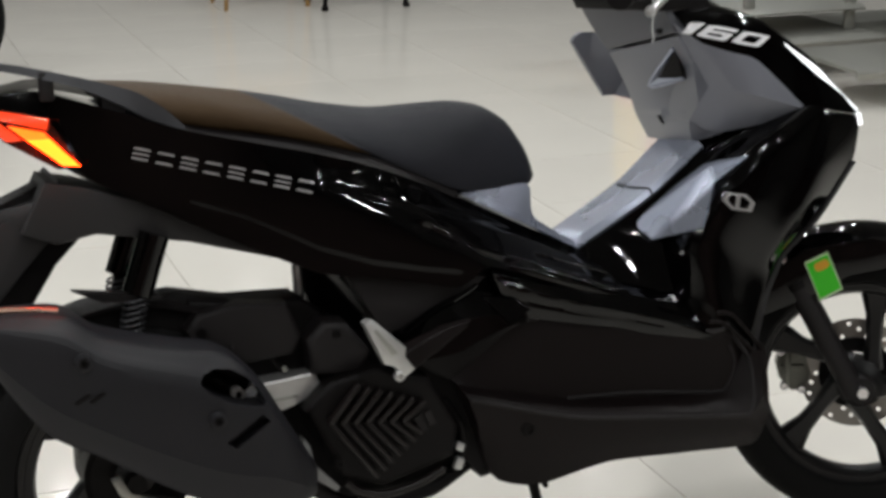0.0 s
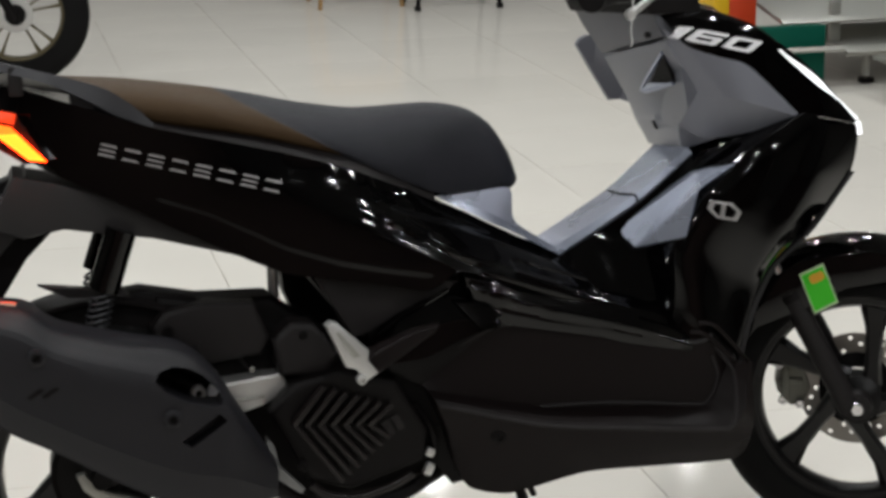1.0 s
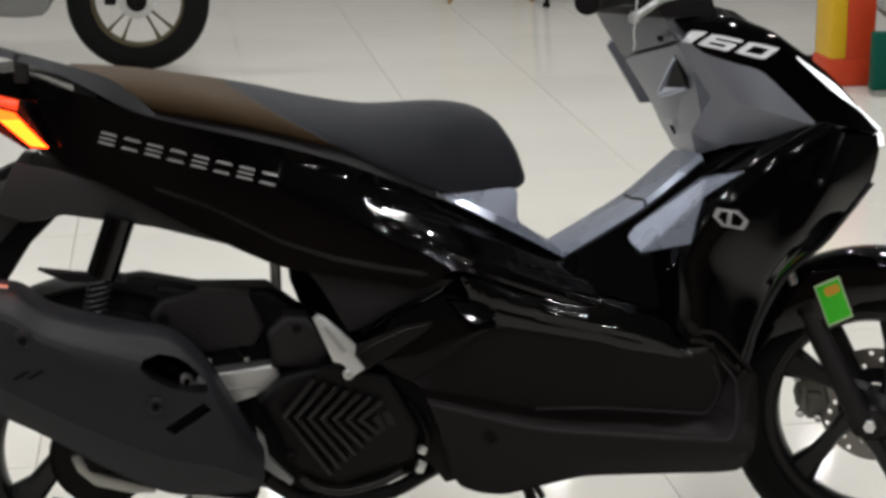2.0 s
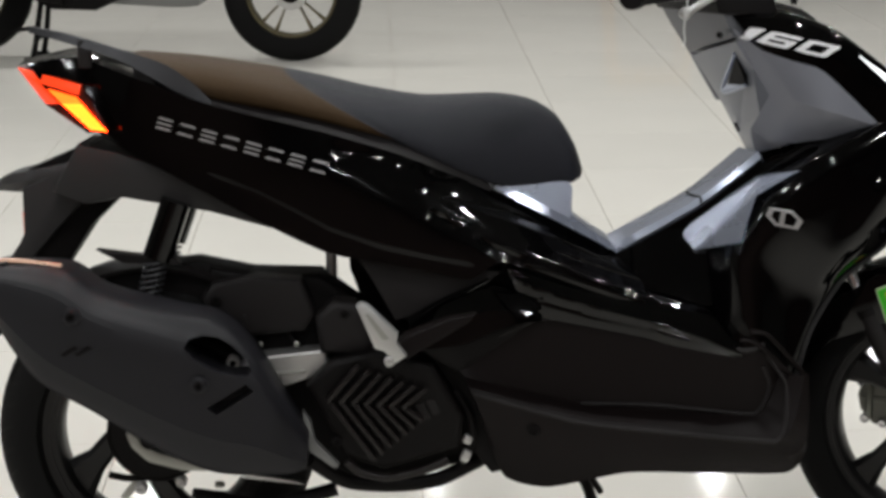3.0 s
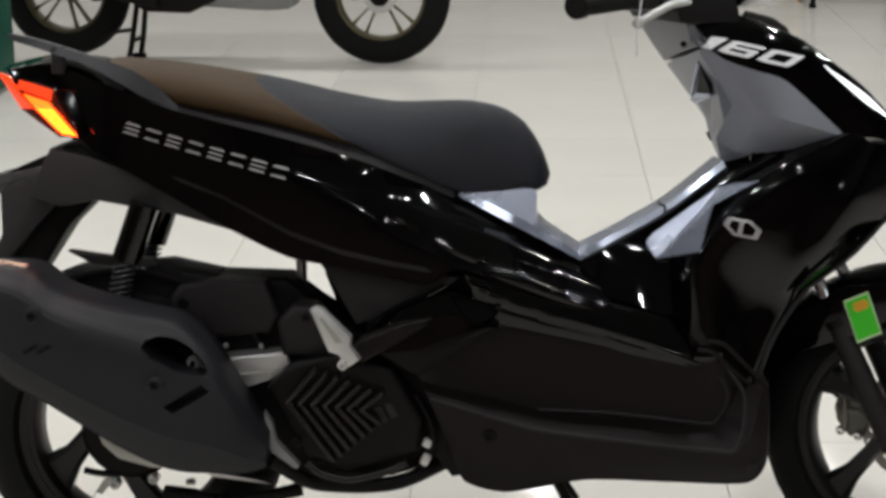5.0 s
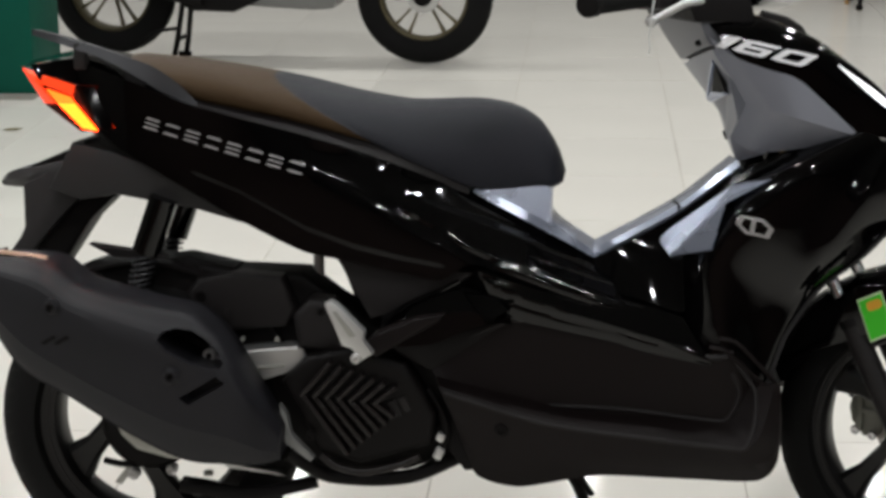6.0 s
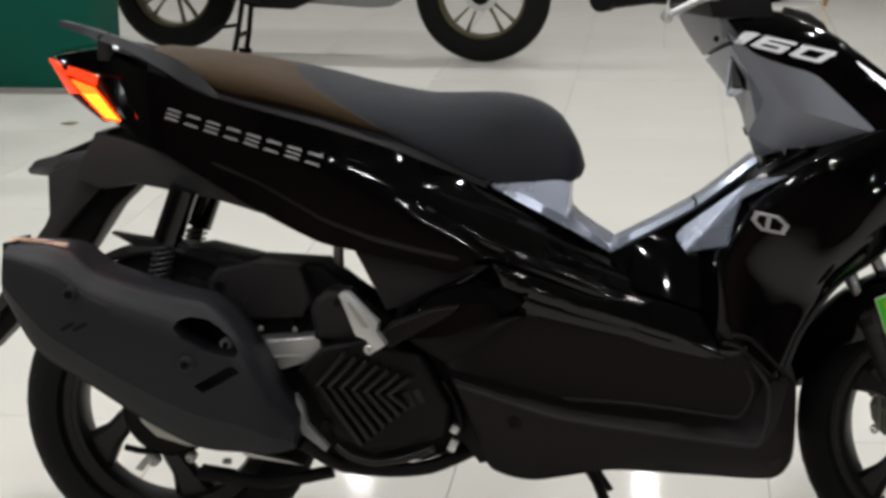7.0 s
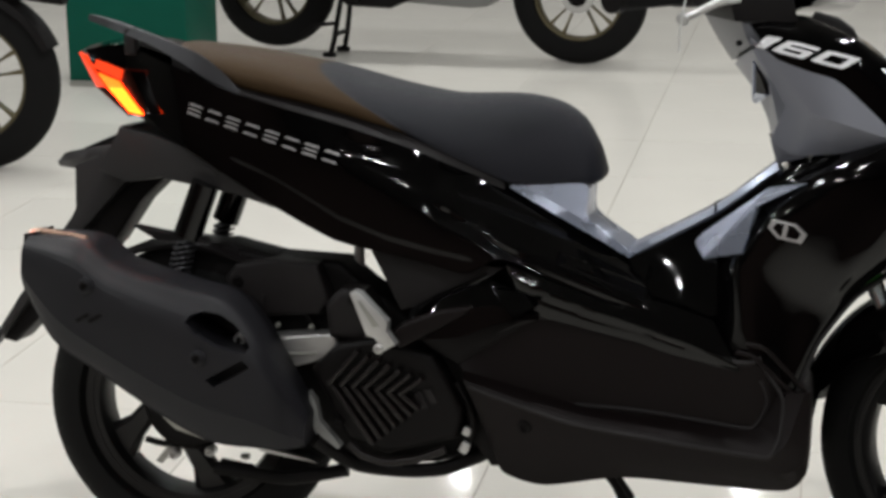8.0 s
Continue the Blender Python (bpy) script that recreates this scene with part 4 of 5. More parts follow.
part("rear_axle", tube([(0, -0.10, 0.258), (0, 0.1, 0.258)], 0.016, 4, 14), DARK, scooter)
part("brake_hose_end", tube([(-0.05, 0.05, 0.15), (-0.03, 0.05, 0.165), (0.0, 0.06, 0.18)], 0.008, 8, 8), ALLOY, scooter)
part("brake_rod", tube([(-0.075, -0.045, 0.186), (-0.045, -0.045, 0.180), (0.0, -0.045, 0.182), (0.03, -0.05, 0.20)], 0.006, 14, 8), DARK, scooter)
part("brake_arm", plate([(-0.058, -0.048, 0.148), (-0.046, -0.048, 0.144), (-0.026, -0.048, 0.168), (-0.014, -0.048, 0.205), (-0.024, -0.048, 0.208), (-0.036, -0.048, 0.176)], 0.01, 0.002), STEEL, scooter)
part("brake_nut", bolt(-0.022, -0.05, 0.165, 0.010, 0.012), ALLOY, scooter)
part("brake_nut", bolt(0.044, -0.05, 0.174, 0.009, 0.012), ALLOY, scooter)
part("stay_bar", box((0.090, -0.045, 0.150), (0.060, 0.014, 0.014), 0.003, Matrix.Rotation(radians(8), 4, "Y")), DARK, scooter)
part("stay_clip", box((0.106, -0.048, 0.168), (0.016, 0.012, 0.010), 0.003), STEEL, scooter)
part("frame_bar", tube([(0.293, 0.0, 0.56), (0.295, 0.0, 0.46)], 0.009, 6, 10), ALLOY, scooter)

# exhaust
MUF = [((-0.203, 0.566), (-0.207, 0.486), -0.245, -0.14), ((-0.105, 0.560), (-0.146, 0.400), -0.262, -0.12), ((-0.047, 0.523), (-0.066, 0.351), -0.264, -0.12),
       ((0.058, 0.494), (0.032, 0.290), -0.262, -0.12), ((0.127, 0.477), (0.115, 0.250), -0.258, -0.12), ((0.174, 0.434), (0.185, 0.241), -0.248, -0.12),
       ((0.218, 0.358), (0.230, 0.236), -0.230, -0.12), ((0.260, 0.285), (0.257, 0.236), -0.200, -0.12)]


def muffler_row(u, depth):
    return [(t[0] + (b[0] - t[0]) * u, near + (far - near) * depth, t[1] + (b[1] - t[1]) * u) for t, b, near, far in MUF]


muffler = part("muffler", loft([muffler_row(0.0, 0.85), muffler_row(0.0, 0.25), muffler_row(0.09, 0.04), muffler_row(0.24, -0.10), muffler_row(0.72, -0.12),
                                muffler_row(0.76, -0.116), muffler_row(0.97, -0.04), muffler_row(1.0, 0.06), muffler_row(1.0, 0.85)], 64, even=False, soft=34), EXHAUST, scooter, "satin black muffler with heat shield", sharp=30)
HOLE = [(0.079, 0.444), (0.086, 0.456), (0.106, 0.461), (0.130, 0.456), (0.152, 0.441), (0.170, 0.420), (0.179, 0.404), (0.174, 0.397), (0.158, 0.398), (0.127, 0.407), (0.094, 0.426)]
SLOT = [(0.112, 0.352), (0.170, 0.386), (0.182, 0.373), (0.126, 0.341)]
NICK = [[(-0.103 + k, 0.440), (-0.082 + k, 0.452), (-0.077 + k, 0.448), (-0.098 + k, 0.436)] for k in (0.0, 0.021)]
carve(muffler, [plate(flat(HOLE, -0.32), 0.165, 0), plate(flat(SLOT, -0.32), 0.085, 0)])
part("exhaust_pipe", tube([(0.06, -0.175, 0.45), (0.12, -0.175, 0.425), (0.17, -0.172, 0.385)], 0.013, 10, 14), DARK, muffler)
# White block added for the bright patch that shows through the opening.
part("bright_block", box((0.168, -0.186, 0.400), (0.020, 0.012, 0.034), 0.004, Matrix.Rotation(radians(40), 4, "Y")), DECAL, muffler, "white block standing for the brightness in the shield opening")
flange = part("flange_bolt", bolt(0.147, -0.196, 0.406, 0.011, 0.012), ALLOY, muffler, "bare flange bolt inside the shield opening")
part("bolt_socket", bolt(0.147, -0.203, 0.406, 0.006, 0.008), DARK, flange)
muf_tree = skin_tree(muffler)
for bx, bz in ((-0.085, 0.496), (0.101, 0.388)):
    head = part("shield_bolt", bolt(bx, laid(muf_tree, bx, bz, 0.0), bz, 0.014, 0.009), EXHAUST, muffler)
    part("bolt_socket", bolt(bx, laid(muf_tree, bx, bz, 0.0035), bz, 0.008, 0.006), DARK, head)
for q in NICK:
    part("shield_nick", decal(muf_tree, [q], 0.0015), DARK, muffler)
part("tail_cap", loft([[(-0.214, -0.225, 0.566), (-0.214, -0.232, 0.50)], [(-0.21, -0.16, 0.568), (-0.212, -0.16, 0.50)], [(-0.19, -0.16, 0.572), (-0.20, -0.16, 0.50)], [(-0.19, -0.225, 0.570), (-0.20, -0.232, 0.50)]], 6), MATTE, muffler)
part("end_rim", tube([(-0.206, -0.222, 0.560), (-0.203, -0.206, 0.569), (-0.16, -0.210, 0.568), (-0.108, -0.216, 0.562)], 0.0050, 18, 8), AMBER_METAL, muffler, "metal rim of the heat shield with the turn lamp reflection painted in")
part("exhaust_header", tube([(0.26, -0.15, 0.235), (0.319, -0.12, 0.19), (0.40, -0.105, 0.180), (0.47, -0.10, 0.188), (0.56, -0.07, 0.225)], 0.0125, 20, 12), DARK, scooter, "dark exhaust header pipe")

# passenger foot peg, its bracket, stands
peg = part("foot_peg", plate([(0.338, -0.238, 0.498), (0.346, -0.238, 0.503), (0.356, -0.238, 0.500), (0.402, -0.240, 0.455), (0.400, -0.240, 0.440), (0.415, -0.240, 0.420), (0.396, -0.240, 0.408), (0.380, -0.240, 0.428), (0.366, -0.240, 0.432)], 0.022, 0.005, 2), ALLOY, scooter, "folded bare aluminium passenger foot peg")
part("peg_groove", plate([(0.352, -0.240, 0.486), (0.357, -0.240, 0.488), (0.388, -0.241, 0.448), (0.378, -0.241, 0.446)], 0.01, 0.001), STEEL, peg)
part("peg_pin", bolt(0.388, -0.24, 0.413, 0.008, 0.008), ALLOY, peg)
part("heel_guard", plate([(0.399, -0.214, 0.430), (0.412, -0.212, 0.444), (0.432, -0.208, 0.453), (0.479, -0.200, 0.470), (0.524, -0.192, 0.476), (0.514, -0.192, 0.463), (0.474, -0.200, 0.441), (0.438, -0.208, 0.421), (0.415, -0.212, 0.408)], 0.05, 0.010, 4), FLOORPLASTIC, scooter, "rounded black heel guard beside the foot peg")
part("knee_step", plate([(0.550, -0.160, 0.507), (0.604, -0.158, 0.500), (0.626, -0.182, 0.480), (0.588, -0.186, 0.462)], 0.04, 0.004, 2), GLOSS, scooter)
KNEE_TOP = [(0.418, -0.150, 0.462), (0.470, -0.150, 0.492), (0.515, -0.152, 0.510), (0.556, -0.150, 0.512), (0.600, -0.150, 0.494), (0.628, -0.150, 0.476)]
KNEE_CREST = [(0.419, -0.172, 0.450), (0.460, -0.176, 0.464), (0.501, -0.176, 0.468), (0.552, -0.176, 0.478), (0.596, -0.172, 0.470), (0.628, -0.160, 0.464)]
KNEE_LOW = [(0.412, -0.178, 0.416), (0.460, -0.182, 0.420), (0.505, -0.182, 0.426), (0.552, -0.180, 0.446), (0.596, -0.175, 0.458), (0.628, -0.160, 0.456)]
part("knee_panel", loft([KNEE_TOP, KNEE_CREST, KNEE_LOW], 36, mirror=True, between=4), GLOSS, scooter, "gloss black heel panel with a folded crest", sharp=20)
part("heel_recess", plate([(0.420, -0.160, 0.425), (0.50, -0.158, 0.430), (0.58, -0.150, 0.452), (0.62, -0.148, 0.456), (0.50, -0.146, 0.372), (0.455, -0.15, 0.395)], 0.06, 0.006), DARK, scooter)
part("panel_crease", tube([(0.428, -0.158, 0.458), (0.470, -0.156, 0.487), (0.515, -0.157, 0.508), (0.545, -0.157, 0.524)], 0.004, 18, 8), GLOSS, scooter)
# Bright metal blocks added in place of lit floor showing through the gap.
for dz in (0.0, 0.030):
    part("gap_brightness", box((0.508 + dz * 0.1, -0.132, 0.234 + dz * 0.9), (0.014, 0.016, 0.020 - 0.2 * dz), 0.003, Matrix.Rotation(radians(25), 4, "Y")), ALLOY, scooter)
part("hose", tube([(0.49, -0.13, 0.34), (0.515, -0.135, 0.30), (0.52, -0.13, 0.26), (0.50, -0.125, 0.22)], 0.006, 14, 8), DARK, scooter)
part("side_stand", tube([(0.66, 0.10, 0.20), (0.725, 0.14, 0.115), (0.752, 0.175, 0.040), (0.765, 0.195, 0.024)], 0.010, 16, 10), DARK, scooter, "black side stand, folded out")
part("stand_spring", tube([(0.70, 0.09, 0.19), (0.755, 0.14, 0.09)], 0.006, 8, 8), DARK, scooter)
part("centre_stand", tube([(0.30, -0.09, 0.17), (0.20, -0.10, 0.15), (0.12, -0.10, 0.155), (0.07, -0.10, 0.16)], 0.012, 16, 10), DARK, scooter)

# ---- steered front end ----
pivot = Vector((1.290, 0, 0))
STEER = Matrix.Translation(pivot) @ Matrix.Rotation(radians(-25), 4, "Z") @ Matrix.Translation(-pivot)
FRONT = (1.306, 0.0, 0.250)
wheel(FRONT, 0.250, 0.046, 222, scooter, RIM_BLACK, inner=0.162, move=STEER, swirl=0.025)
disc = part("brake_disc", turned([(0.058, 0.056), (0.100, 0.056), (0.100, 0.060), (0.058, 0.060)], FRONT, 48), DISC_STEEL, scooter, "perforated steel brake disc", sharp=30, move=STEER)
HOLES = bmesh.new()
for i in range(30):
    a = radians(12 * i)
    r = 0.070 + 0.0105 * (i % 3)
    at = Matrix.Translation((FRONT[0] + r * math.cos(a), 0.058, FRONT[2] + r * math.sin(a))) @ Matrix.Rotation(radians(90), 4, "X")
    bmesh.ops.create_cone(HOLES, cap_ends=True, segments=8, radius1=0.0045, radius2=0.0045, depth=0.03, matrix=STEER @ at)
carve(disc, [HOLES])
part("disc_carrier", turned([(0.04, 0.05), (0.066, 0.054), (0.066, 0.06), (0.04, 0.06)], FRONT, 24), DARK, disc, move=STEER)
cal = part("brake_caliper", plate(flat([(1.168, 0.246), (1.163, 0.270), (1.170, 0.294), (1.190, 0.304), (1.212, 0.300), (1.226, 0.252), (1.214, 0.222), (1.190, 0.220)], 0.045), 0.04, 0.006), CALIPER, scooter, "black brake caliper with bare alloy bracket", move=STEER)
part("caliper_body", box((1.184, 0.040, 0.262), (0.012, 0.012, 0.062), 0.003), CALIPER, cal, move=STEER)
part("caliper_bracket", box((1.192, 0.042, 0.266), (0.042, 0.012, 0.010), 0.003), CALIPER, cal, move=STEER)
for bx, bz in ((1.172, 0.296), (1.200, 0.300), (1.178, 0.232), (1.208, 0.226)):
    part("caliper_bolt", bolt(bx, 0.040, bz, 0.008, 0.01), CHROME, cal, move=STEER)
part("brake_hose", tube([(1.19, 0.05, 0.31), (1.16, 0.05, 0.36), (1.15, 0.04, 0.44), (1.14, 0.0, 0.52)], 0.005, 20, 8), DARK, scooter, move=STEER)
for y in (-0.066, 0.066):
    low, way = Vector((1.296, y, 0.240)), Vector((-0.446, 0, 0.895))
    leg = part("fork_leg", tube([low, low + way * 0.16, low + way * 0.222], 0.0205, 10, 16, 0.0190), MATTE, scooter, "black fork leg", move=STEER)
    part("fork_stanchion", tube([low + way * 0.222, low + way * 0.58], 0.0115, 6, 14), CHROME, leg, "polished stanchion", move=STEER)
    part("fork_seal", tube([low + way * 0.215, low + way * 0.229], 0.0208, 4, 14), DARK, leg, move=STEER)
part("axle_nut", turned([(0, -0.024), (0.010, -0.024), (0.013, -0.018), (0.014, 0.01), (0, 0.01)], (1.306, -0.072, 0.247), 6), CHROME, scooter, move=STEER)
part("axle_foot", turned([(0, -0.012), (0.024, -0.012), (0.027, 0.014), (0, 0.014)], (1.306, -0.066, 0.247), 24), MATTE, scooter, move=STEER)
fender = part("front_fender", turned([(0.236, -0.076), (0.262, -0.078), (0.276, -0.062), (0.286, -0.028), (0.288, 0.0), (0.286, 0.028), (0.276, 0.062), (0.262, 0.078), (0.236, 0.076), (0.258, 0.070), (0.270, 0.056),
                              (0.279, 0.0), (0.270, -0.056), (0.258, -0.070)], FRONT, 36, 32, 172), GLOSS, scooter, "gloss black front fender", move=STEER)
cheek = [(FRONT[0] + r * math.cos(radians(a)), FRONT[2] + r * math.sin(radians(a))) for r, a in
         ((0.268, 62), (0.270, 85), (0.270, 110), (0.268, 135), (0.262, 158), (0.232, 160), (0.215, 140), (0.19, 118), (0.205, 95), (0.236, 70))]
for side in (1, -1):
    part("fender_cheek", plate(flat(cheek, -0.0805 * side), 0.006 * side, 0.002), GLOSS, fender, move=STEER)
LAB = [(1.211, 0.479), (1.251, 0.498), (1.276, 0.431), (1.236, 0.411)]
part("green_label", plate(flat(LAB, -0.0815), 0.001, 0), LABEL_EDGE, fender, "green and yellow paper label", move=STEER)
mid = Vector((sum(p[0] for p in LAB) / 4, sum(p[1] for p in LAB) / 4))


def inner_quad(k, quad=LAB):
    return [(mid.x + (x - mid.x) * k, mid.y + (z - mid.y) * k) for x, z in quad]


part("label_field", plate(flat(inner_quad(0.90), -0.0823), 0.0008, 0), GREEN_LABEL, fender, move=STEER)
part("label_print", plate(flat([(1.227, 0.474), (1.230, 0.478), (1.246, 0.485), (1.251, 0.483), (1.254, 0.475), (1.250, 0.470), (1.235, 0.463), (1.230, 0.465)], -0.0831), 0.0008, 0), LABEL_ORANGE, fender, move=STEER)

# handlebar, turned to the right
part("handlebar", tube([(0.765, -0.275, 0.966), (0.84, -0.15, 0.972), (0.895, -0.04, 0.962), (0.935, 0.05, 0.962), (0.99, 0.15, 1.0), (1.065, 0.275, 1.012)], 0.011, 30, 12), DARK, scooter)
for end, root, box_at, ball, lever_root in (((0.755, -0.285, 0.964), (0.828, -0.172, 0.971), (0.845, -0.142, 0.973), (0.842, -0.193, 0.935), (0.922, -0.135, 0.966)),
                                           ((1.075, 0.285, 1.014), (1.002, 0.172, 1.006), (0.985, 0.142, 1.003), (1.13, 0.23, 0.995), (1.04, 0.135, 1.010))):
    e, r, s, q, lr = Vector(end), Vector(root), Vector(box_at), Vector(ball), Vector(lever_root)
    grip = part("grip", tube([r, e], 0.0165, 10, 16), RUBBER, scooter, "black rubber grip")
    part("grip_end", tube([e, e + (e - r).normalized() * 0.018], 0.0195, 4, 16), DARK, grip)
    part("switch_box", box(s, (0.05, 0.055, 0.042), 0.01, Matrix.Rotation(radians(-25), 4, "Z")), MATTE, scooter, "black switch housing")
    lever = part("brake_lever", tube([lr, lr.lerp(q, 0.35) + Vector((0, 0, 0.006)), lr.lerp(q, 0.7) + Vector((0, 0, 0.003)), q], 0.0062, 18, 10), ALLOY, scooter, "bare alloy brake lever")
    part("lever_ball", turned([(0, -0.010), (0.007, -0.008), (0.010, 0), (0.007, 0.008), (0, 0.010)], q, 14), ALLOY, lever)
part("cable_tie", ribbon([(0.848, -0.19, 0.985), (0.842, -0.205, 0.94), (0.838, -0.205, 0.91), (0.840, -0.205, 0.898), (0.838, -0.205, 0.886)], 0.0012), TAG, scooter, "white nylon tie hanging from the lever")
part("switch_cover", loft([[(1.010, -0.058, 0.930), (1.000, -0.058, 0.972)], [(0.914, -0.078, 0.930), (0.906, -0.076, 0.955), (0.900, -0.070, 0.978)], [(0.872, 0.04, 0.934), (0.864, 0.04, 0.950), (0.860, 0.04, 0.978)],
                           [(0.846, 0.130, 0.936), (0.838, 0.130, 0.952), (0.836, 0.130, 0.975)], [(0.930, 0.135, 0.936), (0.930, 0.135, 0.972)]], 6), DARK, scooter, "black plastic cover below the handlebar", sharp=30)
part("handlebar_cover", loft([[(0.90, -0.09, 0.934), (0.94, -0.105, 0.934), (0.99, -0.09, 0.944), (1.045, -0.05, 0.984)], [(0.86, -0.09, 0.985), (0.93, -0.12, 1.0), (1.02, -0.10, 1.0), (1.06, -0.04, 0.992)],
                              [(0.86, -0.03, 1.0), (0.93, -0.04, 1.02), (1.02, -0.03, 1.015), (1.07, -0.02, 1.002)]], 14, mirror=True, between=2), GLOSS, scooter, "gloss black handlebar cover", move=STEER)
part("meter_visor", plate(flat([(1.018, 0.922), (1.034, 0.944), (1.050, 0.940), (1.073, 0.934), (1.096, 0.918), (1.106, 0.900), (1.03, 0.885)], 0.05), 0.07, 0.006), MATTE, scooter, "black meter visor")


# ---- parked motorcycle behind ----
def motorcycle(label, m):
    """A small motorcycle on its centre stand; x forward, the front tyre's contact at the origin."""
    bike = thing("parked_motorcycle", label, "motorcycle", m, "parked motorcycles")
    wheel((0, 0, 0.308), 0.308, 0.048, 20, bike, RIM_BRONZE, spokes=10, inner=0.186, bead=0.206)
    wheel((-1.45, 0, 0.325), 0.298, 0.060, 5, bike, RIM_BRONZE, spokes=10, inner=0.176, bead=0.198)
    d = part("brake_disc", turned([(0.045, -0.056), (0.075, -0.056), (0.075, -0.060), (0.045, -0.060)], (0, 0, 0.308), 32), ALLOY, bike)
    part("hub_plate", turned([(0.0, -0.072), (0.024, -0.070), (0.030, -0.062), (0.052, -0.058), (0.058, -0.050), (0.058, 0.050), (0.0, 0.055)], (0, 0, 0.308), 32), DARK, bike)
    part("caliper", box((-0.11, -0.07, 0.34), (0.05, 0.04, 0.09), 0.01), DARK, bike)
    for y in (-0.075, 0.075):
        part("fork_leg", tube([(0.0, y, 0.285), (-0.13, y, 0.56), (-0.25, y, 0.80)], 0.021, 10, 12), DARK, bike)
    part("front_fender", turned([(0.292, -0.066), (0.315, -0.058), (0.330, 0), (0.315, 0.058), (0.292, 0.066), (0.318, 0.0)], (0, 0, 0.300), 24, 22, 150), DARK, bike)
    part("lower_fairing", loft([[(-0.32, -0.10, 0.52), (-0.45, -0.13, 0.50), (-0.95, -0.12, 0.46)], [(-0.36, -0.11, 0.33), (-0.5, -0.14, 0.30), (-0.95, -0.13, 0.34)],
                                [(-0.40, -0.09, 0.255), (-0.5, -0.11, 0.25), (-0.80, -0.10, 0.265)]], 14, mirror=True, centre=lambda z: 0.0), BODY_GREY, bike, "grey lower fairing")
    part("engine", plate(flat([(-0.75, 0.45), (-0.70, 0.30), (-0.85, 0.235), (-1.05, 0.24), (-1.15, 0.30), (-1.15, 0.42)], -0.13), 0.26, 0.02), DARK, bike)
    part("swing_arm", tube([(-1.05, -0.08, 0.36), (-1.45, -0.09, 0.325)], 0.025, 6, 12), DARK, bike)
    part("chain_case", plate(flat([(-1.0, 0.42), (-1.36, 0.375), (-1.42, 0.315), (-1.36, 0.26), (-1.0, 0.30)], 0.07), 0.04, 0.01), DARK, bike)
    part("muffler", tube([(-0.98, -0.14, 0.30), (-1.25, -0.16, 0.36), (-1.62, -0.17, 0.46)], 0.04, 12, 16, 0.05), DARK, bike)
    for y in (-0.085, 0.085):
        part("stand_leg", tube([(-1.10, y * 0.75, 0.29), (-1.13, y, 0.10), (-1.15, y * 1.1, 0.012)], 0.013, 10, 10), DARK, bike)
        part("stand_foot", box((-1.155, y * 1.1, 0.012), (0.06, 0.025, 0.022), 0.004), DARK, bike)
    part("stand_bar", tube([(-1.135, -0.08, 0.10), (-1.135, 0.08, 0.10)], 0.010, 4, 10), DARK, bike)
    part("stand_pedal", tube([(-1.12, -0.11, 0.16), (-1.2, -0.16, 0.15), (-1.27, -0.17, 0.10)], 0.009, 10, 8), DARK, bike)
    part("body_shell", loft([[(-0.25, -0.09, 0.62), (-0.6, -0.14, 0.60), (-1.1, -0.13, 0.62), (-1.6, -0.07, 0.72)], [(-0.28, -0.07, 0.80), (-0.6, -0.11, 0.78), (-1.1, -0.11, 0.76), (-1.65, -0.05, 0.80)]], 16, mirror=True, centre=lambda z: 0.0), DARK, bike)
    part("seat", loft([[(-0.62, -0.09, 0.77), (-1.1, -0.12, 0.755), (-1.5, -0.09, 0.79)], [(-0.62, -0.06, 0.80), (-1.1, -0.09, 0.80), (-1.5, -0.07, 0.83)]], 12, mirror=True, centre=lambda z: 0.0), VINYL, bike)
    part("front_cowl", loft([[(-0.22, -0.04, 0.62), (0.05, -0.04, 0.60), (0.34, -0.03, 0.56)], [(-0.22, -0.10, 0.86), (0.05, -0.08, 0.82), (0.34, -0.04, 0.68)], [(-0.22, -0.05, 0.95), (0.05, -0.05, 0.90), (0.25, -0.03, 0.78)]], 12, mirror=True, centre=lambda z: 0.0), DARK, bike)
    part("handlebar", tube([(-0.36, -0.33, 0.98), (-0.30, -0.15, 1.0), (-0.30, 0.15, 1.0), (-0.36, 0.33, 0.98)], 0.012, 16, 10), DARK, bike)
    part("steering_head", tube([(-0.23, 0, 0.76), (-0.30, 0, 1.0)], 0.035, 6, 12), DARK, bike)
    return bike


motorcycle("dark motorcycle with bronze spoked wheels on its centre stand", pose(-0.045, 5.27, 0, 0, 0, -5))
motorcycle("dark motorcycle with bronze wheel rims beside the green panel", pose(-1.745, 2.76, 0, 0, 0, 6))


# ---- green panels ----
def green_panel(x0, x1, y0, y1, high, label):
    t = thing("green_screen_wall", label, "screen", pose((x0 + x1) / 2, (y0 + y1) / 2, 0))
    part("board", box((0, 0, high / 2 + 0.02), (x1 - x0, y1 - y0, high), 0.006), GREEN_PAINT, t)
    part("plinth", box((0, -0.006, 0.012), (x1 - x0 - 0.01, y1 - y0 + 0.02, 0.024), 0.003), STEEL, t, "steel foot strip")
    return t


green_panel(-2.09, -1.56, 4.36, 4.75, 1.3, "tall green painted display panel standing on the tiles")
green_panel(2.87, 3.165, 4.17, 4.23, 0.235, "low green painted panel beside a steel bench")

# ---- striped display post ----
post = thing("display_post", "red and yellow painted display box on the floor", "display", pose(2.76, 4.50, 0))
part("red_base", box((0.10, 0, 0.0575), (0.20, 0.2, 0.115), 0.008), RED_PAINT, post)
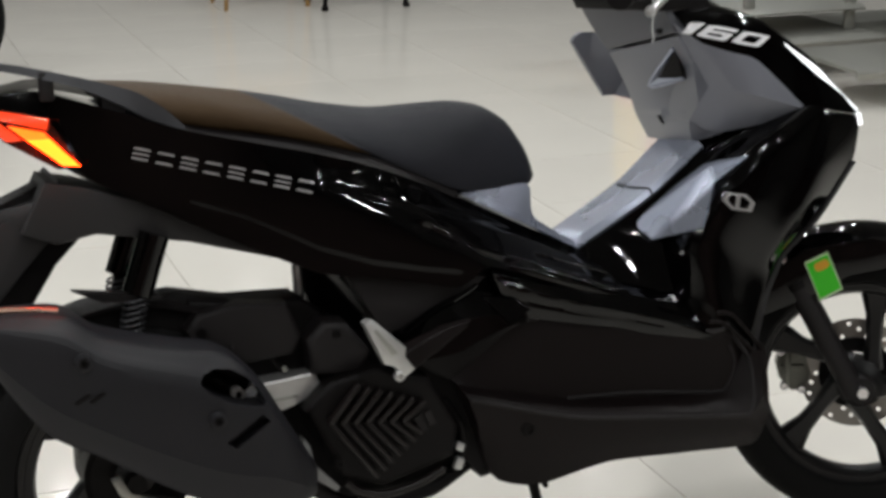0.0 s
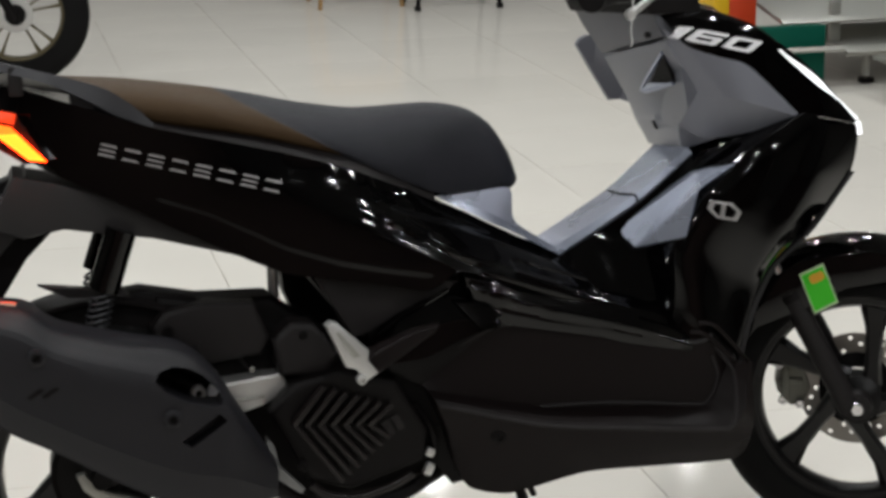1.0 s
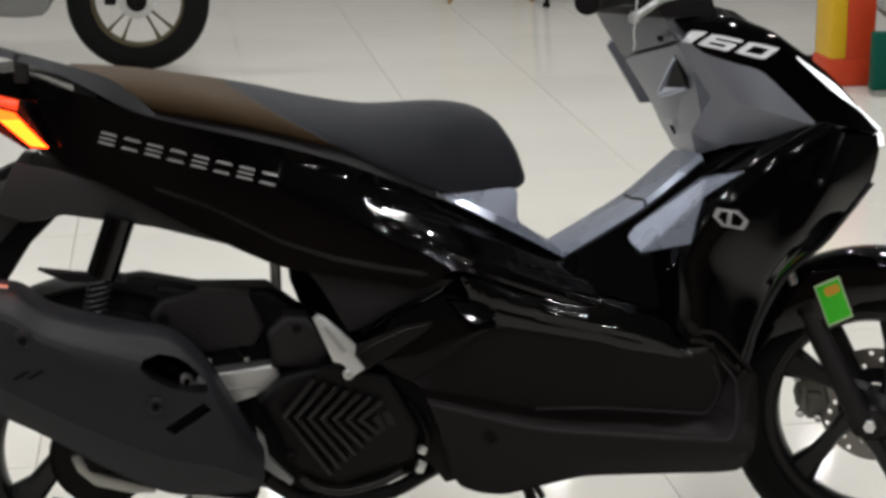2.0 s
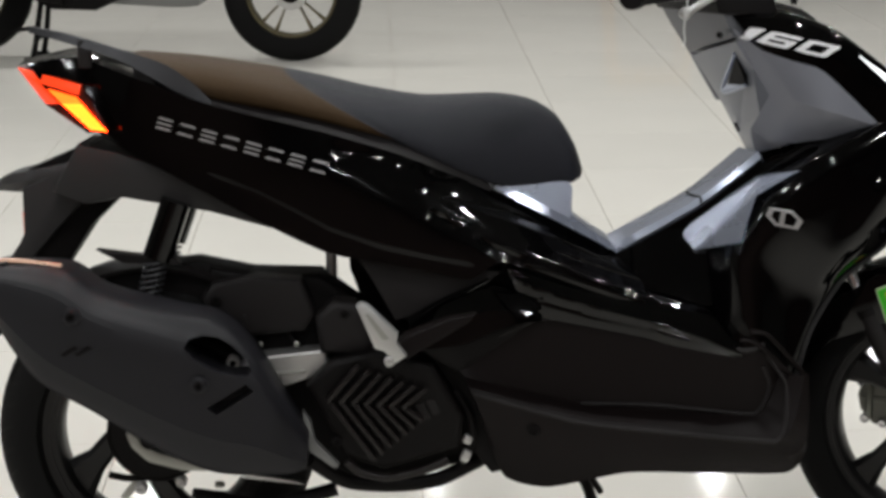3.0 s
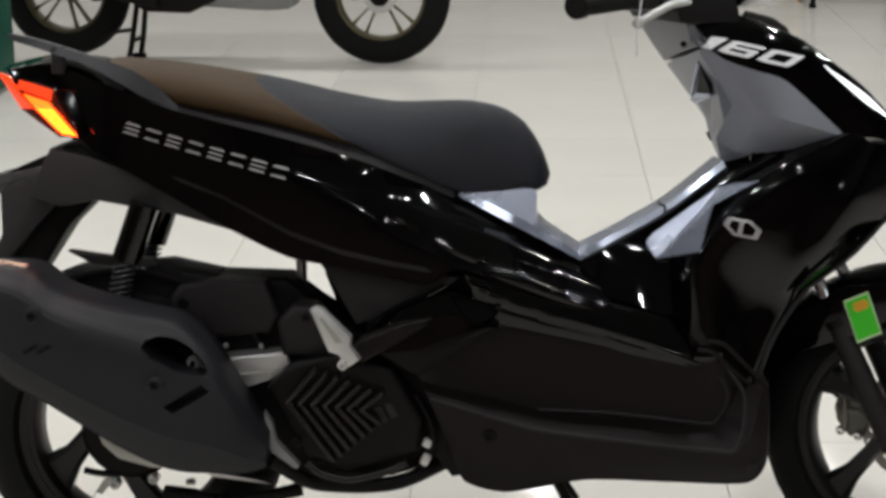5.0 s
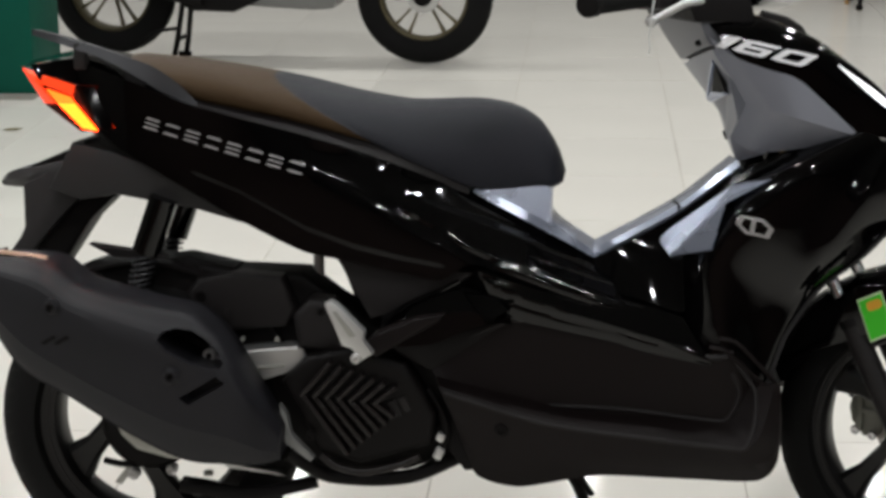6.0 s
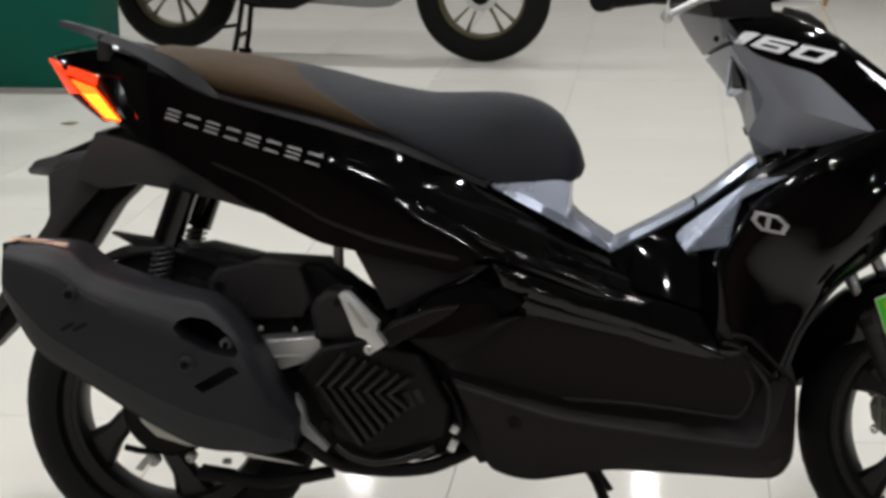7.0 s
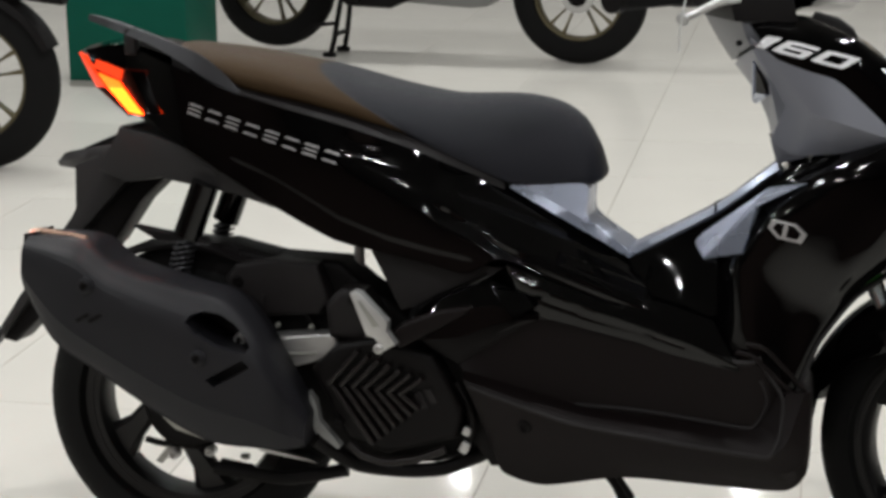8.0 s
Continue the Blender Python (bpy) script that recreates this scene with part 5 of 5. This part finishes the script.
part("yellow_face", box((0.042, 0, 0.44), (0.068, 0.19, 0.65), 0.006), YELLOW_PAINT, post)
part("red_face", box((0.137, 0, 0.44), (0.122, 0.19, 0.65), 0.006), RED_PAINT, post)
pole = thing("pole_stand", "thin dark metal pole stand on a small round foot", "stand", pose(2.93, 5.02, 0))
part("pole", tube([(0, 0, 0.02), (0, 0, 0.8)], 0.012, 4, 10), DARK, pole)
part("foot", box((0, 0, 0.015), (0.12, 0.05, 0.03), 0.008), DARK, pole)

# ---- steel bench ----
bench = thing("waiting_bench", "low brushed steel bench with bent sheet seats", "bench", pose(3.365, 4.24, 0.0))


def bent_pan(x0, x1, y0, y1, low, high, lip):
    """A bent sheet: flat seat with the near edge rolled down, thin all over."""
    rows = [[(x0, y0 + 0.01, low - lip), (x1, y0 + 0.01, low - lip)], [(x0, y0, low - 0.012), (x1, y0, low - 0.012)], [(x0, y0 + 0.02, low), (x1, y0 + 0.02, low)],
            [(x0, y1, high), (x1, y1, high)], [(x0, y1, high - 0.016), (x1, y1, high - 0.016)], [(x0, y0 + 0.03, low - 0.016), (x1, y0 + 0.03, low - 0.016)]]
    return loft(rows, 8)


part("seat_pan", bent_pan(-0.135, 0.90, -0.14, 0.50, 0.160, 0.168, 0.030), STEEL, bench, "bent steel seat pan", sharp=45)
part("pan_wing", bent_pan(-0.40, -0.138, -0.14, -0.08, 0.175, 0.162, 0.02), STEEL, bench, sharp=45)
part("seat_pan", bent_pan(-0.10, 0.54, -0.85, -0.30, 0.152, 0.158, 0.040), STEEL, bench, sharp=45)
part("back_pan", bent_pan(-0.36, 0.42, 0.00, 0.80, 0.270, 0.40, 0.020), STEEL, bench, "bent steel backrest", sharp=45)
part("back_pan", bent_pan(0.46, 1.1, -0.30, 0.30, 0.265, 0.425, 0.020), STEEL, bench, sharp=45)
for x, y in ((0.0, -0.04), (0.36, 0.06), (0.44, -0.40), (0.40, -0.74)):
    leg = part("leg", tube([(x, y, 0.155), (x, y, 0.03)], 0.016, 6, 12), STEEL, bench)
    part("foot_pad", box((x, y, 0.014), (0.06, 0.05, 0.028), 0.01), DARK, leg)
for x, y in ((-0.10, 0.07), (0.38, 0.07)):
    part("back_stay", box((x, y, 0.235), (0.05, 0.02, 0.20), 0.004), STEEL, bench)
part("back_stay", box((0.52, -0.31, 0.21), (0.05, 0.03, 0.14), 0.004), STEEL, bench)


# ---- chairs far off ----
def stool(name, label, m, mat, foot):
    t = thing(name, label, "chair", m)
    for sx in (-0.23, 0.23):
        for sy in (-0.2, 0.2):
            part("leg", tube([(sx * 0.85, sy * 0.85, 0.44), (sx, sy, 0.0)], 0.017, 6, 10, 0.012), mat, t)
            if foot:
                part("foot", box((sx, sy, 0.015), (0.035, 0.035, 0.03), 0.008), DARK, t)
    part("seat", box((0, 0, 0.455), (0.46, 0.42, 0.04), 0.015), mat, t)
    return t


stool("wooden_stool", "golden wooden stool with splayed legs", pose(1.82, 7.42, 0), WOOD, False)
stool("dark_stool", "dark stool with rubber tipped legs", pose(2.315, 7.18, 0), DARK, True)

# ---- dry leaf ----
bm = bmesh.new()
spine = [(-0.035, 0.0), (-0.015, 0.012), (0.01, 0.014), (0.035, 0.0), (0.01, -0.010), (-0.015, -0.012)]
bm.faces.new([bm.verts.new((x, y, 0.004 + 0.05 * y * y * 100)) for x, y in spine])
made = bmesh.ops.extrude_face_region(bm, geom=bm.faces[:])
for v in [g for g in made["geom"] if isinstance(g, bmesh.types.BMVert)]:
    v.co.z -= 0.002
tagged(part("fallen_leaf", bm, LEAF, None, "small dry brown leaf on the floor tiles", move=pose(-1.45, 3.72, 0.003, 0, 0, 25)), category="leaf")

# ---- ceiling fittings ----
for ly, watts in LAMP_ROWS:
    for lx in LAMP_COLUMNS:
        fit = thing("ceiling_light", "short tube light fitting on the ceiling", "lamp", pose(lx, ly, 3.4), "ceiling lights")
        part("housing", box((0, 0, -0.05), (0.36, 0.14, 0.098), 0.01), CEIL, fit)

# ---- floor tiles: the nearest as pieces, the rest joined ----
STEP, JOINT, SKEW = 0.6, 0.0026, radians(0.6)
tile_bm = bmesh.new()
half = STEP / 2 - JOINT / 2
bmesh.ops.create_cube(tile_bm, size=1.0, matrix=Matrix.Translation((0, 0, -0.004)) @ Matrix.Diagonal((half * 2, half * 2, 0.008, 1)))
tile_mesh = bpy.data.meshes.new("tile")
tile_bm.to_mesh(tile_mesh)
tile_bm.free()
tile_mesh.materials.append(TILE)
grid_turn = Matrix.Rotation(SKEW, 4, "Z")
rest = bmesh.new()
for i in range(-18, 18):
    for j in range(-14, 22):
        at = grid_turn @ Vector((1.048 + STEP * (i + 0.5), 0.02 + STEP * (j + 0.5), 0))
        if not (-8.9 < at.x < 10.9 and -7.9 < at.y < 12.9):
            continue
        m = Matrix.Translation(at) @ grid_turn
        if -3.3 < at.x < 5.4 and -1.2 < at.y < 9.2:
            ob = new("tile", tile_mesh)
            ob.parent = floor
            ob.matrix_basis = m
        else:
            rest.from_mesh(tile_mesh)
            bmesh.ops.transform(rest, matrix=m, verts=rest.verts[-len(tile_mesh.vertices):])
rest_mesh = bpy.data.meshes.new("far_tiles")
rest.to_mesh(rest_mesh)
rest.free()
rest_mesh.materials.append(TILE)
far = new("far_tiles", rest_mesh)
far.parent = floor
tagged(far, "pale glossy floor tiles", kind="stuff")
